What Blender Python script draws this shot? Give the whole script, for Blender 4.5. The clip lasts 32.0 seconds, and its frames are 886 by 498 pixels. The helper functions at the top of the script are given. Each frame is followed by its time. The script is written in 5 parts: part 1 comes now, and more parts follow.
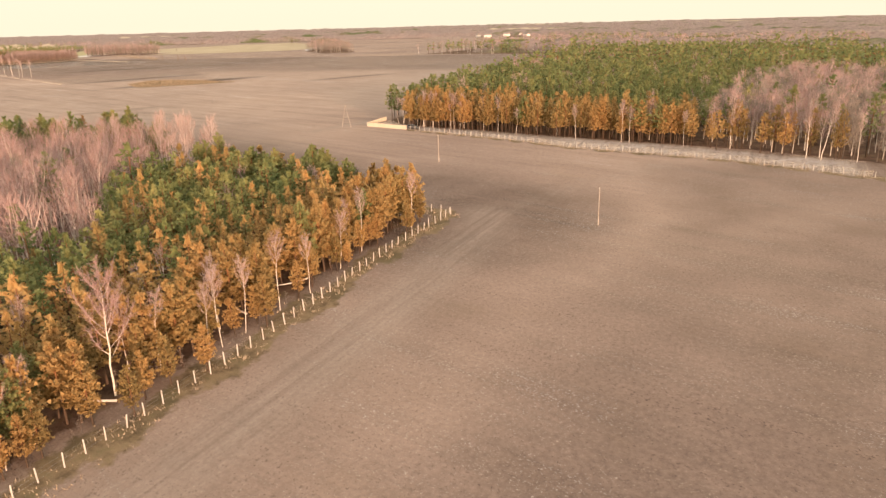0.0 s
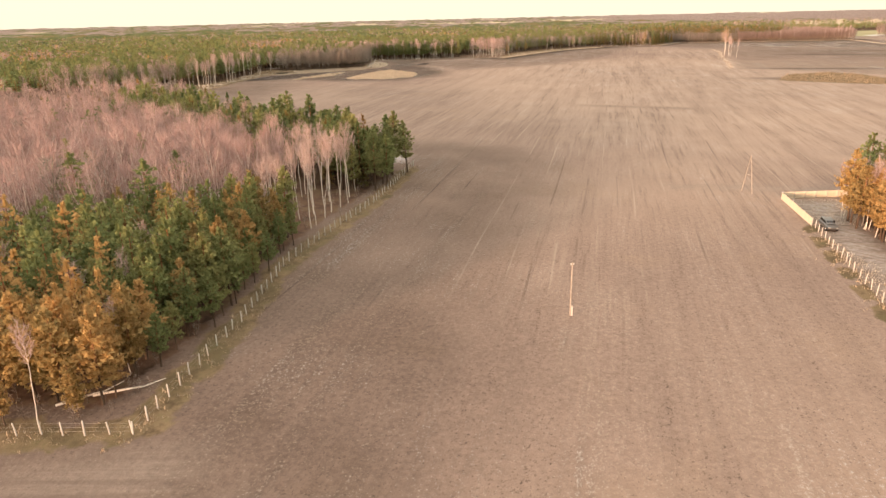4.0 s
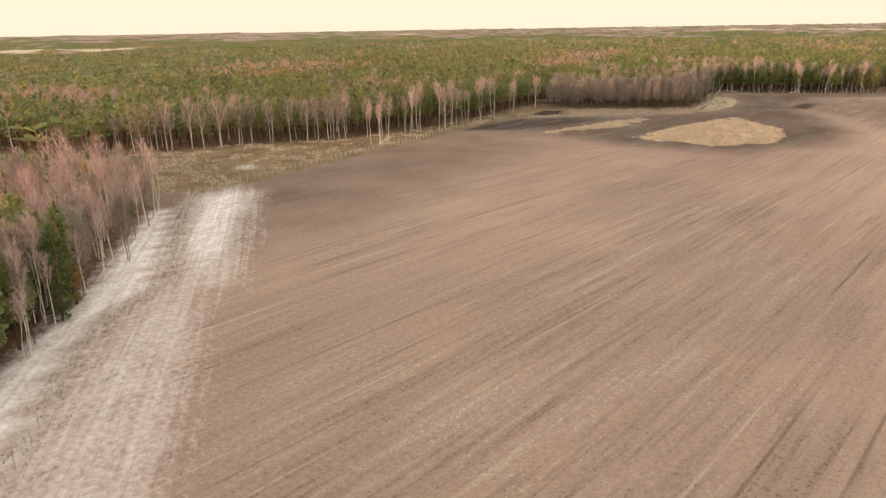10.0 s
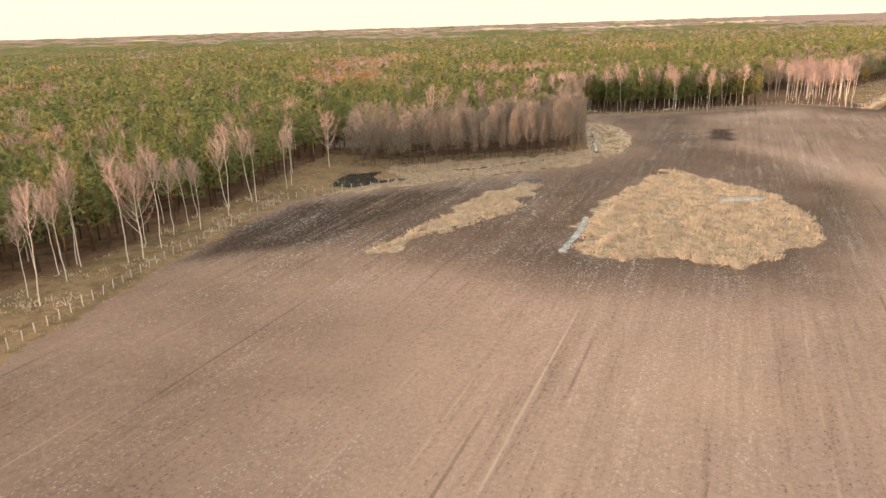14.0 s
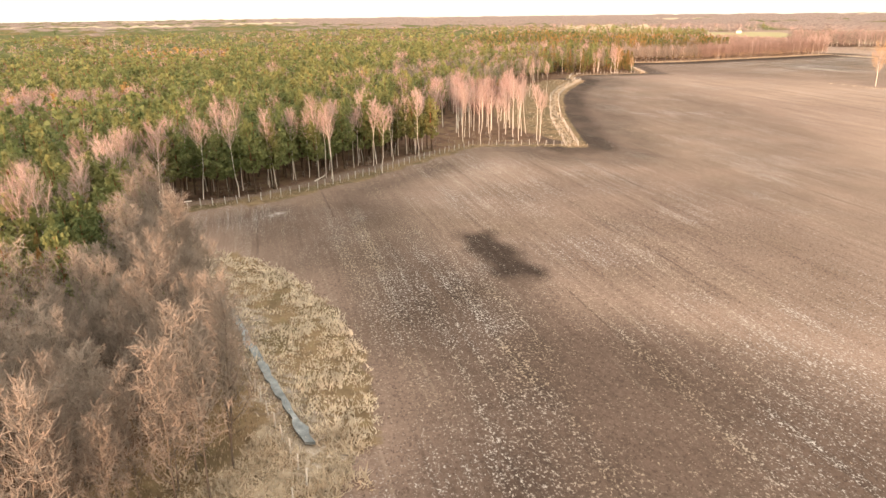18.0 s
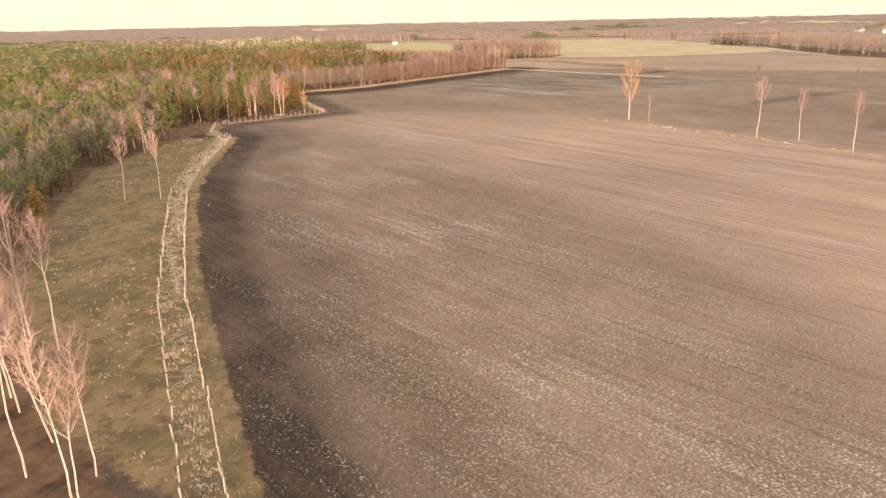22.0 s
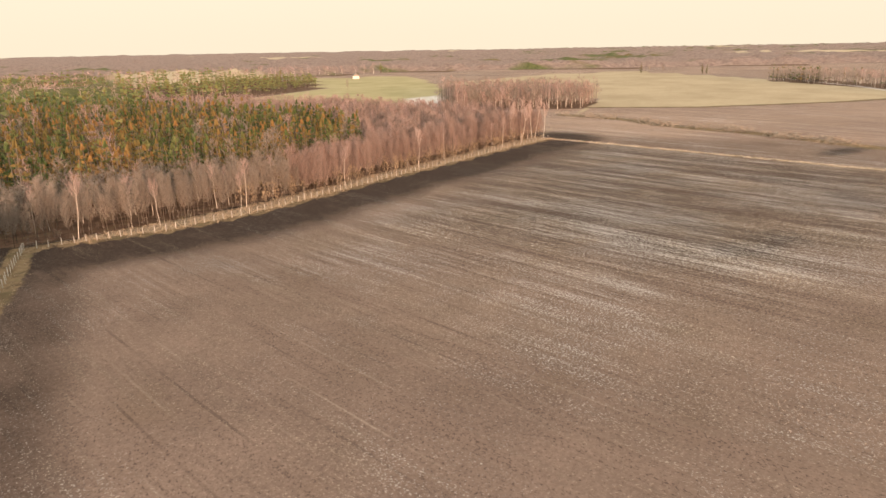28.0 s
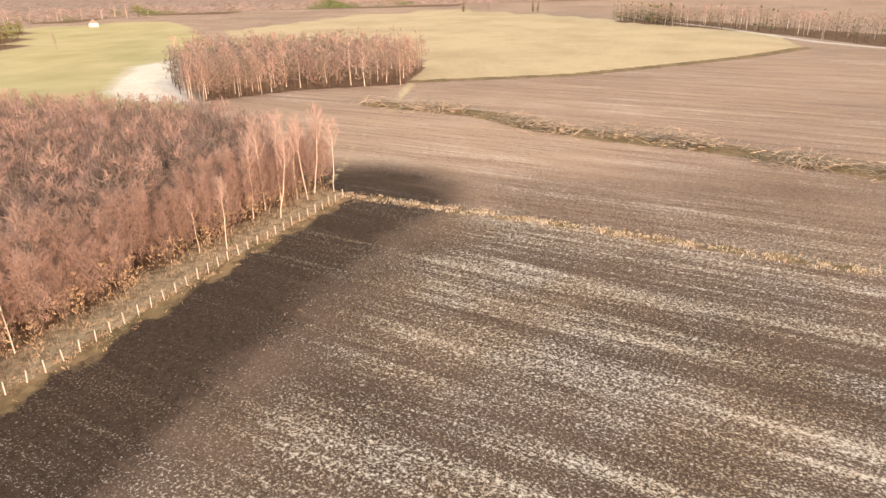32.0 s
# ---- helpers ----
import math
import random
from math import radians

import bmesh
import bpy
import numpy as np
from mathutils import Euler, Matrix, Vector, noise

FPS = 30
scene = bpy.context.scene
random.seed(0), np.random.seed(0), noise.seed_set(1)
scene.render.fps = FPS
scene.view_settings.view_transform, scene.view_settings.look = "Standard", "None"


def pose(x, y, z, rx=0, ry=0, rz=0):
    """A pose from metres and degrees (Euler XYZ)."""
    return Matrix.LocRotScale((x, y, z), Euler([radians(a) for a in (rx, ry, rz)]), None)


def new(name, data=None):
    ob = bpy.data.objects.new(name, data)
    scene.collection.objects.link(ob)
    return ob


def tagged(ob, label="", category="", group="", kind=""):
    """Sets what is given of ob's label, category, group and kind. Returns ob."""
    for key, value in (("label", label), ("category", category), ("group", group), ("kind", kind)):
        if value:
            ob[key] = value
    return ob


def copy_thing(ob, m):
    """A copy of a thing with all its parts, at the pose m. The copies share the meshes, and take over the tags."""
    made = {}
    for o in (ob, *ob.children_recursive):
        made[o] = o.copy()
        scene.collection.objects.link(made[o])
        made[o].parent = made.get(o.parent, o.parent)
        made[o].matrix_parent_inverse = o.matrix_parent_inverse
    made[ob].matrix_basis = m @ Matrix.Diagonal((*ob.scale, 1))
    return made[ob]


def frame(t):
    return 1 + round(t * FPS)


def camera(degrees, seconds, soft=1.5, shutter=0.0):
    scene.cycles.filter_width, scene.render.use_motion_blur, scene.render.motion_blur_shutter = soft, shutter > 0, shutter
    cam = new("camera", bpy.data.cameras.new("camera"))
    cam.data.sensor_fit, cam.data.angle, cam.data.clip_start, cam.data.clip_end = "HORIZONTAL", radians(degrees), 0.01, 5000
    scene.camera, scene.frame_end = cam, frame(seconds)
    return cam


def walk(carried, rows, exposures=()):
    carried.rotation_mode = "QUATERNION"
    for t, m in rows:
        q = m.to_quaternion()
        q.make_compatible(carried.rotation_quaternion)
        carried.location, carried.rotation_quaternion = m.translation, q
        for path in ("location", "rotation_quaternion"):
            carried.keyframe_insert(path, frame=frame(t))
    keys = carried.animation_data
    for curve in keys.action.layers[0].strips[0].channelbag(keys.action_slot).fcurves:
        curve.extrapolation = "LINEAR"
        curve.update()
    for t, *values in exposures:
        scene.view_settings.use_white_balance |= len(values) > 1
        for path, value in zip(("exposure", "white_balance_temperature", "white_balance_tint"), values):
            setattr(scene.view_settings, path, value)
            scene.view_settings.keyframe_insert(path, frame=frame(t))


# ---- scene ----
# ---- camera ----
cam = camera(66.74, 32.0)
# seconds, place, yaw, pitch, roll
PATH = [
    (0.00, -106.40, -13.96, 33.15, -77.18, -18.63, 1.40),
    (0.50, -91.88, -24.40, 32.92, -71.29, -18.66, 1.44),
    (1.00, -76.92, -33.53, 32.74, -63.72, -18.65, 1.40),
    (1.50, -61.07, -40.75, 32.70, -56.16, -18.69, 1.36),
    (2.00, -44.72, -46.11, 32.84, -47.58, -18.79, 1.01),
    (2.50, -27.76, -49.25, 33.24, -37.18, -18.99, 0.61),
    (3.00, -10.41, -50.08, 33.78, -25.56, -19.26, 0.58),
    (3.50, 6.95, -48.65, 34.38, -18.59, -19.15, 1.08),
    (5.50, 55.59, -7.22, 33.79, 3.95, -19.29, 0.40),
    (6.00, 63.81, 8.32, 33.91, 6.65, -19.48, 0.37),
    (6.50, 67.71, 24.97, 34.32, 8.16, -19.52, 0.12),
    (7.00, 69.02, 42.00, 34.61, 9.42, -19.51, -0.09),
    (7.50, 68.55, 59.63, 34.75, 10.63, -19.42, 0.01),
    (8.00, 67.11, 77.11, 34.78, 13.11, -19.19, 0.24),
    (8.50, 64.71, 94.28, 34.82, 13.98, -18.95, 0.52),
    (9.00, 61.95, 110.29, 34.93, 16.56, -18.65, 0.78),
    (9.50, 58.77, 125.82, 35.22, 16.69, -18.50, 0.76),
    (10.00, 55.64, 140.86, 35.34, 16.76, -18.36, 0.92),
    (10.50, 52.67, 155.68, 35.18, 16.86, -18.22, 1.12),
    (11.00, 49.16, 170.70, 35.06, 16.87, -18.15, 1.29),
    (11.50, 44.84, 185.33, 34.90, 16.81, -18.05, 1.27),
    (12.00, 40.20, 200.98, 34.82, 10.35, -18.12, 1.46),
    (12.50, 35.55, 216.93, 34.86, 0.46, -18.35, 1.77),
    (13.00, 31.93, 233.32, 34.86, -1.30, -18.39, 1.69),
    (13.50, 29.80, 250.24, 34.46, -2.28, -18.49, 1.71),
    (15.50, 29.25, 320.41, 32.31, -3.87, -18.99, 1.29),
    (16.00, 29.51, 336.44, 32.37, -13.71, -19.23, 1.19),
    (16.50, 31.77, 352.10, 32.33, -28.81, -19.46, 0.95),
    (17.00, 37.02, 367.32, 32.27, -37.70, -19.40, 0.88),
    (17.50, 45.38, 381.51, 32.36, -40.97, -19.38, 0.77),
    (18.00, 55.05, 394.69, 32.39, -40.98, -19.30, 0.61),
    (18.50, 65.41, 407.19, 32.20, -39.70, -19.24, 0.59),
    (19.00, 76.00, 419.39, 31.98, -36.73, -19.09, 0.56),
    (19.50, 87.04, 431.69, 32.30, -49.80, -19.36, 0.49),
    (20.00, 99.90, 442.39, 32.68, -59.65, -19.15, 0.51),
    (20.50, 114.00, 452.00, 32.88, -65.10, -19.01, 0.81),
    (21.00, 129.44, 460.41, 32.83, -68.56, -18.91, 1.03),
    (21.50, 145.74, 467.35, 32.90, -69.07, -18.86, 1.19),
    (22.00, 162.25, 473.40, 33.04, -68.95, -18.88, 1.12),
    (22.50, 178.72, 479.31, 33.23, -68.91, -17.75, 1.03),
    (23.00, 195.10, 485.08, 33.51, -68.83, -16.97, 1.00),
    (23.50, 211.58, 490.76, 33.88, -68.16, -17.01, 1.03),
    (24.00, 228.00, 496.77, 34.05, -61.63, -16.90, 0.90),
    (24.50, 244.40, 503.11, 34.11, -61.47, -16.77, 0.71),
    (26.50, 310.67, 536.24, 34.28, -66.68, -16.77, 1.03),
    (27.00, 327.45, 543.33, 34.14, -67.38, -16.68, 1.18),
    (27.50, 344.40, 550.09, 34.01, -67.75, -16.68, 1.22),
    (28.00, 361.39, 556.39, 33.97, -71.56, -16.79, 1.01),
    (28.50, 378.27, 561.99, 33.93, -74.61, -16.87, 0.99),
    (29.00, 395.74, 566.93, 33.94, -79.30, -16.99, 1.04),
    (29.50, 413.59, 570.42, 33.93, -83.80, -17.04, 1.05),
    (30.00, 431.42, 572.75, 34.02, -85.25, -16.99, 0.95),
    (30.50, 449.48, 574.26, 34.12, -86.65, -16.97, 0.99),
    (31.00, 467.35, 575.21, 34.28, -86.86, -16.84, 1.06),
    (31.50, 485.09, 575.54, 34.49, -86.91, -17.74, 1.17),
    (32.00, 502.99, 575.75, 34.67, -86.91, -22.23, 1.25),
]
walk(cam, [(r[0], pose(r[1], r[2], r[3], 90 + r[5], r[6], r[4])) for r in PATH],
     ((0, 0.82), (3.5, 0.92), (6, 1.02), (8, 0.95), (10, 0.78), (12, 0.76), (13.5, 0.90), (16, 1.36), (19, 1.22), (21, 0.98), (22, 0.92), (23, 0.70), (24, 0.68), (28, 0.68), (31, 0.76), (32, 1.08)))

# ---- light ----
SUN_EL, SUN_AZ = radians(4.6), radians(-124)   # azimuth from +y towards +x
world = bpy.data.worlds.new("sky")
scene.world = world
world.use_nodes = True
wn, wl = world.node_tree.nodes, world.node_tree.links
wn.clear()
sky = wn.new("ShaderNodeTexSky")
sky.sky_type = 'NISHITA'
sky.sun_disc = False
sky.sun_elevation, sky.sun_rotation = SUN_EL, SUN_AZ
sky.air_density, sky.dust_density, sky.ozone_density = 1.0, 4.0, 1.0
veil = wn.new("ShaderNodeMixRGB")
veil.inputs[0].default_value = 0.88
way = wn.new("ShaderNodeTexCoord")
split = wn.new("ShaderNodeSeparateXYZ")
cloud = wn.new("ShaderNodeValToRGB")      # thin even cloud, brighter overhead
cloud.color_ramp.elements[0].position, cloud.color_ramp.elements[1].position = 0.0, 1.0
cloud.color_ramp.elements[0].color, cloud.color_ramp.elements[1].color = (1.12, 0.955, 0.715, 1), (1.52, 1.38, 1.20, 1)
lift = wn.new("ShaderNodeVectorMath")
lift.operation = 'SCALE'
lift.inputs["Scale"].default_value = 10.0
back = wn.new("ShaderNodeBackground")
back.inputs["Strength"].default_value = 0.064
wout = wn.new("ShaderNodeOutputWorld")
wl.new(way.outputs["Generated"], split.inputs[0])
wl.new(split.outputs[2], cloud.inputs[0])
wl.new(cloud.outputs[0], lift.inputs[0])
wl.new(sky.outputs[0], veil.inputs[1])
wl.new(lift.outputs[0], veil.inputs[2])
wl.new(veil.outputs[0], back.inputs[0])
wl.new(back.outputs[0], wout.inputs[0])

sun_data = bpy.data.lights.new("sun", 'SUN')
sun_data.energy, sun_data.angle, sun_data.color = 4.2, radians(6.0), (1.0, 0.58, 0.36)
sun = new("sun", sun_data)
sdir = Vector((math.sin(SUN_AZ) * math.cos(SUN_EL), math.cos(SUN_AZ) * math.cos(SUN_EL), math.sin(SUN_EL)))
sun.rotation_euler = sdir.to_track_quat('Z', 'Y').to_euler()


# ---- materials ----
class Nodes:
    """Short hand for building a material's node tree."""

    def __init__(self, name, rough=0.9, spec=0.2):
        self.m = bpy.data.materials.new(name)
        self.m.use_nodes = True
        self.t = self.m.node_tree
        self.bsdf = self.t.nodes["Principled BSDF"]
        self.bsdf.inputs["Roughness"].default_value = rough
        self.bsdf.inputs["Specular IOR Level"].default_value = spec

    def node(self, kind, **props):
        n = self.t.nodes.new(kind)
        for k, v in props.items():
            setattr(n, k, v)
        return n

    def put(self, socket, value):
        if isinstance(value, bpy.types.NodeSocket):
            self.t.links.new(value, socket)
        elif isinstance(value, tuple) and len(value) == 3 and socket.type == 'RGBA':
            socket.default_value = (*value, 1)
        else:
            socket.default_value = value

    def place(self):
        return self.node("ShaderNodeNewGeometry").outputs["Position"]

    def local(self):
        return self.node("ShaderNodeTexCoord").outputs["Object"]

    def scaled(self, vec, scale, turn=0.0):
        """vec turned about z, then scaled."""
        r = self.node("ShaderNodeMapping")
        self.put(r.inputs["Vector"], vec)
        r.inputs["Rotation"].default_value = (0, 0, turn)
        n = self.node("ShaderNodeMapping")
        self.put(n.inputs["Vector"], r.outputs[0])
        n.inputs["Scale"].default_value = scale
        return n.outputs[0]

    def noise(self, vec, scale, detail=4.0, rough=0.55):
        n = self.node("ShaderNodeTexNoise")
        self.put(n.inputs["Vector"], vec)
        n.inputs["Scale"].default_value, n.inputs["Detail"].default_value = scale, detail
        n.inputs["Roughness"].default_value = rough
        return n.outputs["Fac"]

    def ramp(self, fac, *stops):
        n = self.node("ShaderNodeValToRGB")
        self.put(n.inputs[0], fac)
        els = n.color_ramp.elements
        while len(els) < len(stops):
            els.new(0.5)
        for e, (p, c) in zip(els, stops):
            e.position = p
            e.color = (*c, 1) if isinstance(c, tuple) else (c, c, c, 1)
        return n.outputs[0]

    def mix(self, fac, a, b, how='MIX'):
        n = self.node("ShaderNodeMixRGB", blend_type=how)
        self.put(n.inputs[0], fac)
        self.put(n.inputs[1], a)
        self.put(n.inputs[2], b)
        return n.outputs[0]

    def math(self, op, a, b=0.0):
        n = self.node("ShaderNodeMath", operation=op)
        self.put(n.inputs[0], a)
        self.put(n.inputs[1], b)
        return n.outputs[0]

    def attr(self, name):
        n = self.node("ShaderNodeAttribute", attribute_name=name)
        s = self.node("ShaderNodeSeparateColor")
        self.t.links.new(n.outputs["Color"], s.inputs[0])
        return s.outputs

    def random(self):
        return self.node("ShaderNodeObjectInfo").outputs["Random"]

    def island(self):
        return self.node("ShaderNodeNewGeometry").outputs["Random Per Island"]

    def done(self, colour, bump=None, strength=0.4, distance=0.05):
        self.put(self.bsdf.inputs["Base Color"], colour)
        if bump is not None:
            b = self.node("ShaderNodeBump")
            b.inputs["Strength"].default_value, b.inputs["Distance"].default_value = strength, distance
            self.put(b.inputs["Height"], bump)
            self.t.links.new(b.outputs[0], self.bsdf.inputs["Normal"])
        return self.m




FURROW = radians(26.0)


def ground_material():
    n = Nodes("soil_and_grass", 0.95, 0.1)
    p = n.place()
    cov, cov2, cov3 = n.attr("cover_a"), n.attr("cover_b"), n.attr("cover_c")
    forest, verge, snow = cov[0], cov[1], cov[2]
    dark_soil, straw, meadow = cov2[0], cov2[1], cov2[2]

    def along(across, run, turn=FURROW, detail=3, rough=0.55):
        return n.noise(n.scaled(p, (across, run, 0.5), turn), 1.0, detail, rough)

    def off(v, gain):
        return n.math('MULTIPLY', n.math('SUBTRACT', v, 0.5), gain)

    def total(*v):
        out = v[0]
        for q in v[1:]:
            out = n.math('ADD', out, q)
        return out

    big = n.noise(p, 0.011, 3)
    mid = n.noise(p, 0.07, 4)
    fine = n.noise(p, 1.9, 5, 0.7)
    clod = along(5.2, 3.6, detail=3, rough=0.65)
    row = along(1.25, 0.05, detail=3, rough=0.6)       # single furrows
    band = along(0.22, 0.012, detail=4, rough=0.6)     # passes of the harrow
    swathe = n.noise(n.scaled(p, (1.0, 0.45, 0.5), FURROW), 0.03, 4, 0.6)
    soil = n.ramp(fine, (0.22, (0.188, 0.134, 0.111)), (0.78, (0.372, 0.276, 0.230)))
    soil = n.mix(n.ramp(big, (0.38, 0.0), (0.66, 0.55)), soil, (0.440, 0.326, 0.258))
    soil = n.mix(n.ramp(mid, (0.55, 0.0), (0.72, 0.35)), soil, (0.365, 0.262, 0.190))
    # paler mid-field soil, with some distance haze put into its colour
    soil = n.mix(n.math('MULTIPLY', n.attr("cover_d")[0], n.ramp(total(mid, off(band, 0.18)), (0.30, 0.25), (0.62, 0.55))), soil, (0.460, 0.352, 0.285))
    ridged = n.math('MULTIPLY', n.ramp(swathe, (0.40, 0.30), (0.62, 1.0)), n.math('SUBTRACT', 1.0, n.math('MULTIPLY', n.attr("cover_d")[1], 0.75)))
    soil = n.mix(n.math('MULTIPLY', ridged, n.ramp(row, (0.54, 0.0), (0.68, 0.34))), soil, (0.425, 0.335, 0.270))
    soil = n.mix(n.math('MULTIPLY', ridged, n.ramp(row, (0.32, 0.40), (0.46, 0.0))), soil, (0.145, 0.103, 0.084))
    soil = n.mix(n.ramp(band, (0.34, 0.22), (0.52, 0.0)), soil, (0.190, 0.138, 0.114))
    # wheelings and seams left by the drill
    seam = n.node("ShaderNodeSeparateXYZ")
    n.put(seam.inputs[0], n.scaled(p, (1.0, 1.0, 1.0), FURROW))
    wave = n.math('SINE', n.math('ADD', n.math('MULTIPLY', seam.outputs[0], 1.05), n.math('MULTIPLY', n.noise(p, 0.008, 2), 5.0)))
    broken = n.ramp(along(0.3, 0.03, detail=3, rough=0.6), (0.50, 0.0), (0.64, 0.55))
    broken = n.math('MULTIPLY', broken, n.math('SUBTRACT', 1.0, n.math('MULTIPLY', n.attr("cover_d")[1], 0.8)))
    soil = n.mix(n.math('MULTIPLY', n.ramp(wave, (0.975, 0.0), (0.995, 1.0)), broken), soil, (0.110, 0.078, 0.064))
    soil = n.mix(n.math('MULTIPLY', n.ramp(n.math('MULTIPLY', wave, -1.0), (0.982, 0.0), (0.997, 1.0)), broken), soil, (0.47, 0.385, 0.315))
    # dark earth, including the damp areas, drier along the ridges
    damp = n.ramp(total(dark_soil, off(band, 0.45), off(row, 0.30), off(mid, 0.45)), (0.16, 0.0), (0.88, 0.97))
    damp = n.math('MULTIPLY', damp, n.ramp(dark_soil, (0.02, 0.0), (0.18, 1.0)))
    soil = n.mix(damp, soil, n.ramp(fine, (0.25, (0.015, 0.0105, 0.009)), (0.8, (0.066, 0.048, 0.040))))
    # flecks of straw, stubble and stones
    blot = n.noise(p, 0.045, 4, 0.6)
    pale = n.mix(n.ramp(blot, (0.44, 0.0), (0.60, 1.0)), (0.50, 0.415, 0.325), (0.70, 0.675, 0.655))
    pale = n.mix(n.ramp(fine, (0.3, 0.45), (0.6, 0.0)), pale, (0.26, 0.20, 0.155))
    lying = total(clod, n.math('MULTIPLY', straw, 0.095), off(band, 0.28), off(row, 0.24), off(swathe, 0.16))
    soil = n.mix(n.math('MULTIPLY', n.ramp(lying, (0.585, 0.0), (0.735, 0.85)), n.ramp(straw, (0.0, 0.55), (0.5, 1.0))), soil, pale)
    lump = total(along(2.3, 1.8, FURROW - 0.3, 4, 0.7), off(band, 0.3), off(row, 0.25))
    soil = n.mix(n.math('MULTIPLY', n.ramp(lump, (0.56, 0.0), (0.66, 0.8)), n.ramp(straw, (0.50, 0.0), (0.95, 1.0))), soil, n.mix(fine, (0.42, 0.37, 0.32), (0.80, 0.78, 0.76)))
    # dark flecks paint the shade between clods and stubble
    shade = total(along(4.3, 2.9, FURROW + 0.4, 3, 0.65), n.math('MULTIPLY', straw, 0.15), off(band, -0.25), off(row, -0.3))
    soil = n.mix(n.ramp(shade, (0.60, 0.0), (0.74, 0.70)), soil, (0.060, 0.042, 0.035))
    litter = n.ramp(n.noise(p, 0.35, 5, 0.7), (0.3, (0.060, 0.041, 0.031)), (0.5, (0.150, 0.093, 0.066)), (0.72, (0.20, 0.155, 0.092)))
    grass = n.ramp(n.noise(p, 0.6, 5, 0.7), (0.3, (0.095, 0.068, 0.042)), (0.55, (0.24, 0.176, 0.108)), (0.75, (0.165, 0.138, 0.072)))
    grass = n.mix(n.ramp(n.noise(p, 0.13, 4, 0.65), (0.46, 0.0), (0.60, 0.75)), grass, n.mix(n.noise(p, 0.3, 3), (0.105, 0.070, 0.050), (0.125, 0.118, 0.058)))
    lea = n.ramp(n.noise(p, 0.02, 5, 0.65), (0.35, (0.37, 0.305, 0.205)), (0.6, (0.47, 0.395, 0.275)), (0.8, (0.35, 0.305, 0.195)))
    lea = n.mix(n.ramp(n.noise(p, 0.35, 4, 0.7), (0.5, 0.0), (0.7, 0.35)), lea, (0.29, 0.225, 0.14))
    edge = n.math('MULTIPLY', n.math('SUBTRACT', n.noise(p, 0.5, 4, 0.7), 0.5), 1.0)

    def soft(v, lo=0.4, hi=0.6):
        return n.ramp(n.math('ADD', v, edge), (lo, 0.0), (hi, 1.0))

    rut = n.noise(n.scaled(p, (1.1, 0.03, 1), radians(103.6)), 1.0, 5, 0.65)
    soil = n.mix(n.math('MULTIPLY', cov3[0], 0.70), soil, n.mix(n.ramp(fine, (0.3, 0.5), (0.6, 0.0)), n.ramp(rut, (0.34, (0.20, 0.158, 0.136)), (0.5, (0.31, 0.252, 0.214)), (0.66, (0.40, 0.335, 0.285))), (0.20, 0.155, 0.13)))
    lea = n.mix(cov3[1], lea, n.ramp(n.noise(p, 0.03, 5, 0.65), (0.35, (0.34, 0.312, 0.165)), (0.7, (0.46, 0.405, 0.245))))
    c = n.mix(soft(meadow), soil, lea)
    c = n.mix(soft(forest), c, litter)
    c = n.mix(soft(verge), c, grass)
    c = n.mix(soft(cov3[2]), c, n.ramp(n.noise(p, 0.9, 5, 0.7), (0.3, (0.13, 0.098, 0.066)), (0.6, (0.40, 0.33, 0.245))))
    # frost lying between the ridges
    drill = n.noise(n.scaled(p, (1.7, 0.03, 0.5), radians(-29.7)), 1.0, 3, 0.6)
    crust = n.noise(p, 1.4, 5, 0.75)
    rime = total(snow, off(drill, 0.65), off(crust, 1.15), off(n.noise(p, 0.12, 3), 0.35))
    c = n.mix(n.math('MULTIPLY', n.ramp(rime, (0.30, 0.0), (0.94, 0.92)), n.ramp(snow, (0.03, 0.0), (0.2, 1.0))), c, n.mix(n.ramp(snow, (0.62, 0.0), (0.80, 1.0)), (0.64, 0.60, 0.595), (0.84, 0.83, 0.85)))
    h = total(n.math('MULTIPLY', fine, 0.5), n.math('MULTIPLY', row, 0.7), n.math('MULTIPLY', clod, 0.6))
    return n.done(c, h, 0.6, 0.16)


def foliage_material(name, dark, light, tint, tint_share=0.35):
    n = Nodes(name, 0.75, 0.15)
    p = n.place()
    each = n.math('FRACT', n.math('ADD', n.attr("tree")[0], n.random()))
    r = n.math('ADD', n.math('MULTIPLY', n.noise(p, 0.03, 3, 0.6), 0.8), n.math('MULTIPLY', n.math('SUBTRACT', each, 0.5), 0.45))
    c = n.mix(n.math('ADD', n.math('MULTIPLY', n.island(), 0.55), n.math('MULTIPLY', n.math('FRACT', n.math('MULTIPLY', each, 7.3)), 0.45)), dark, light)
    c = n.mix(n.ramp(r, (0.30, 0.0), (0.62, tint_share)), c, tint)
    m = n.done(c)
    leaf, both = n.node("ShaderNodeBsdfTranslucent"), n.node("ShaderNodeMixShader")
    n.put(leaf.inputs["Color"], c)
    both.inputs[0].default_value = 0.42
    end = n.t.nodes["Material Output"]
    n.t.links.new(n.bsdf.outputs[0], both.inputs[1])
    n.t.links.new(leaf.outputs[0], both.inputs[2])
    n.t.links.new(both.outputs[0], end.inputs["Surface"])
    return m


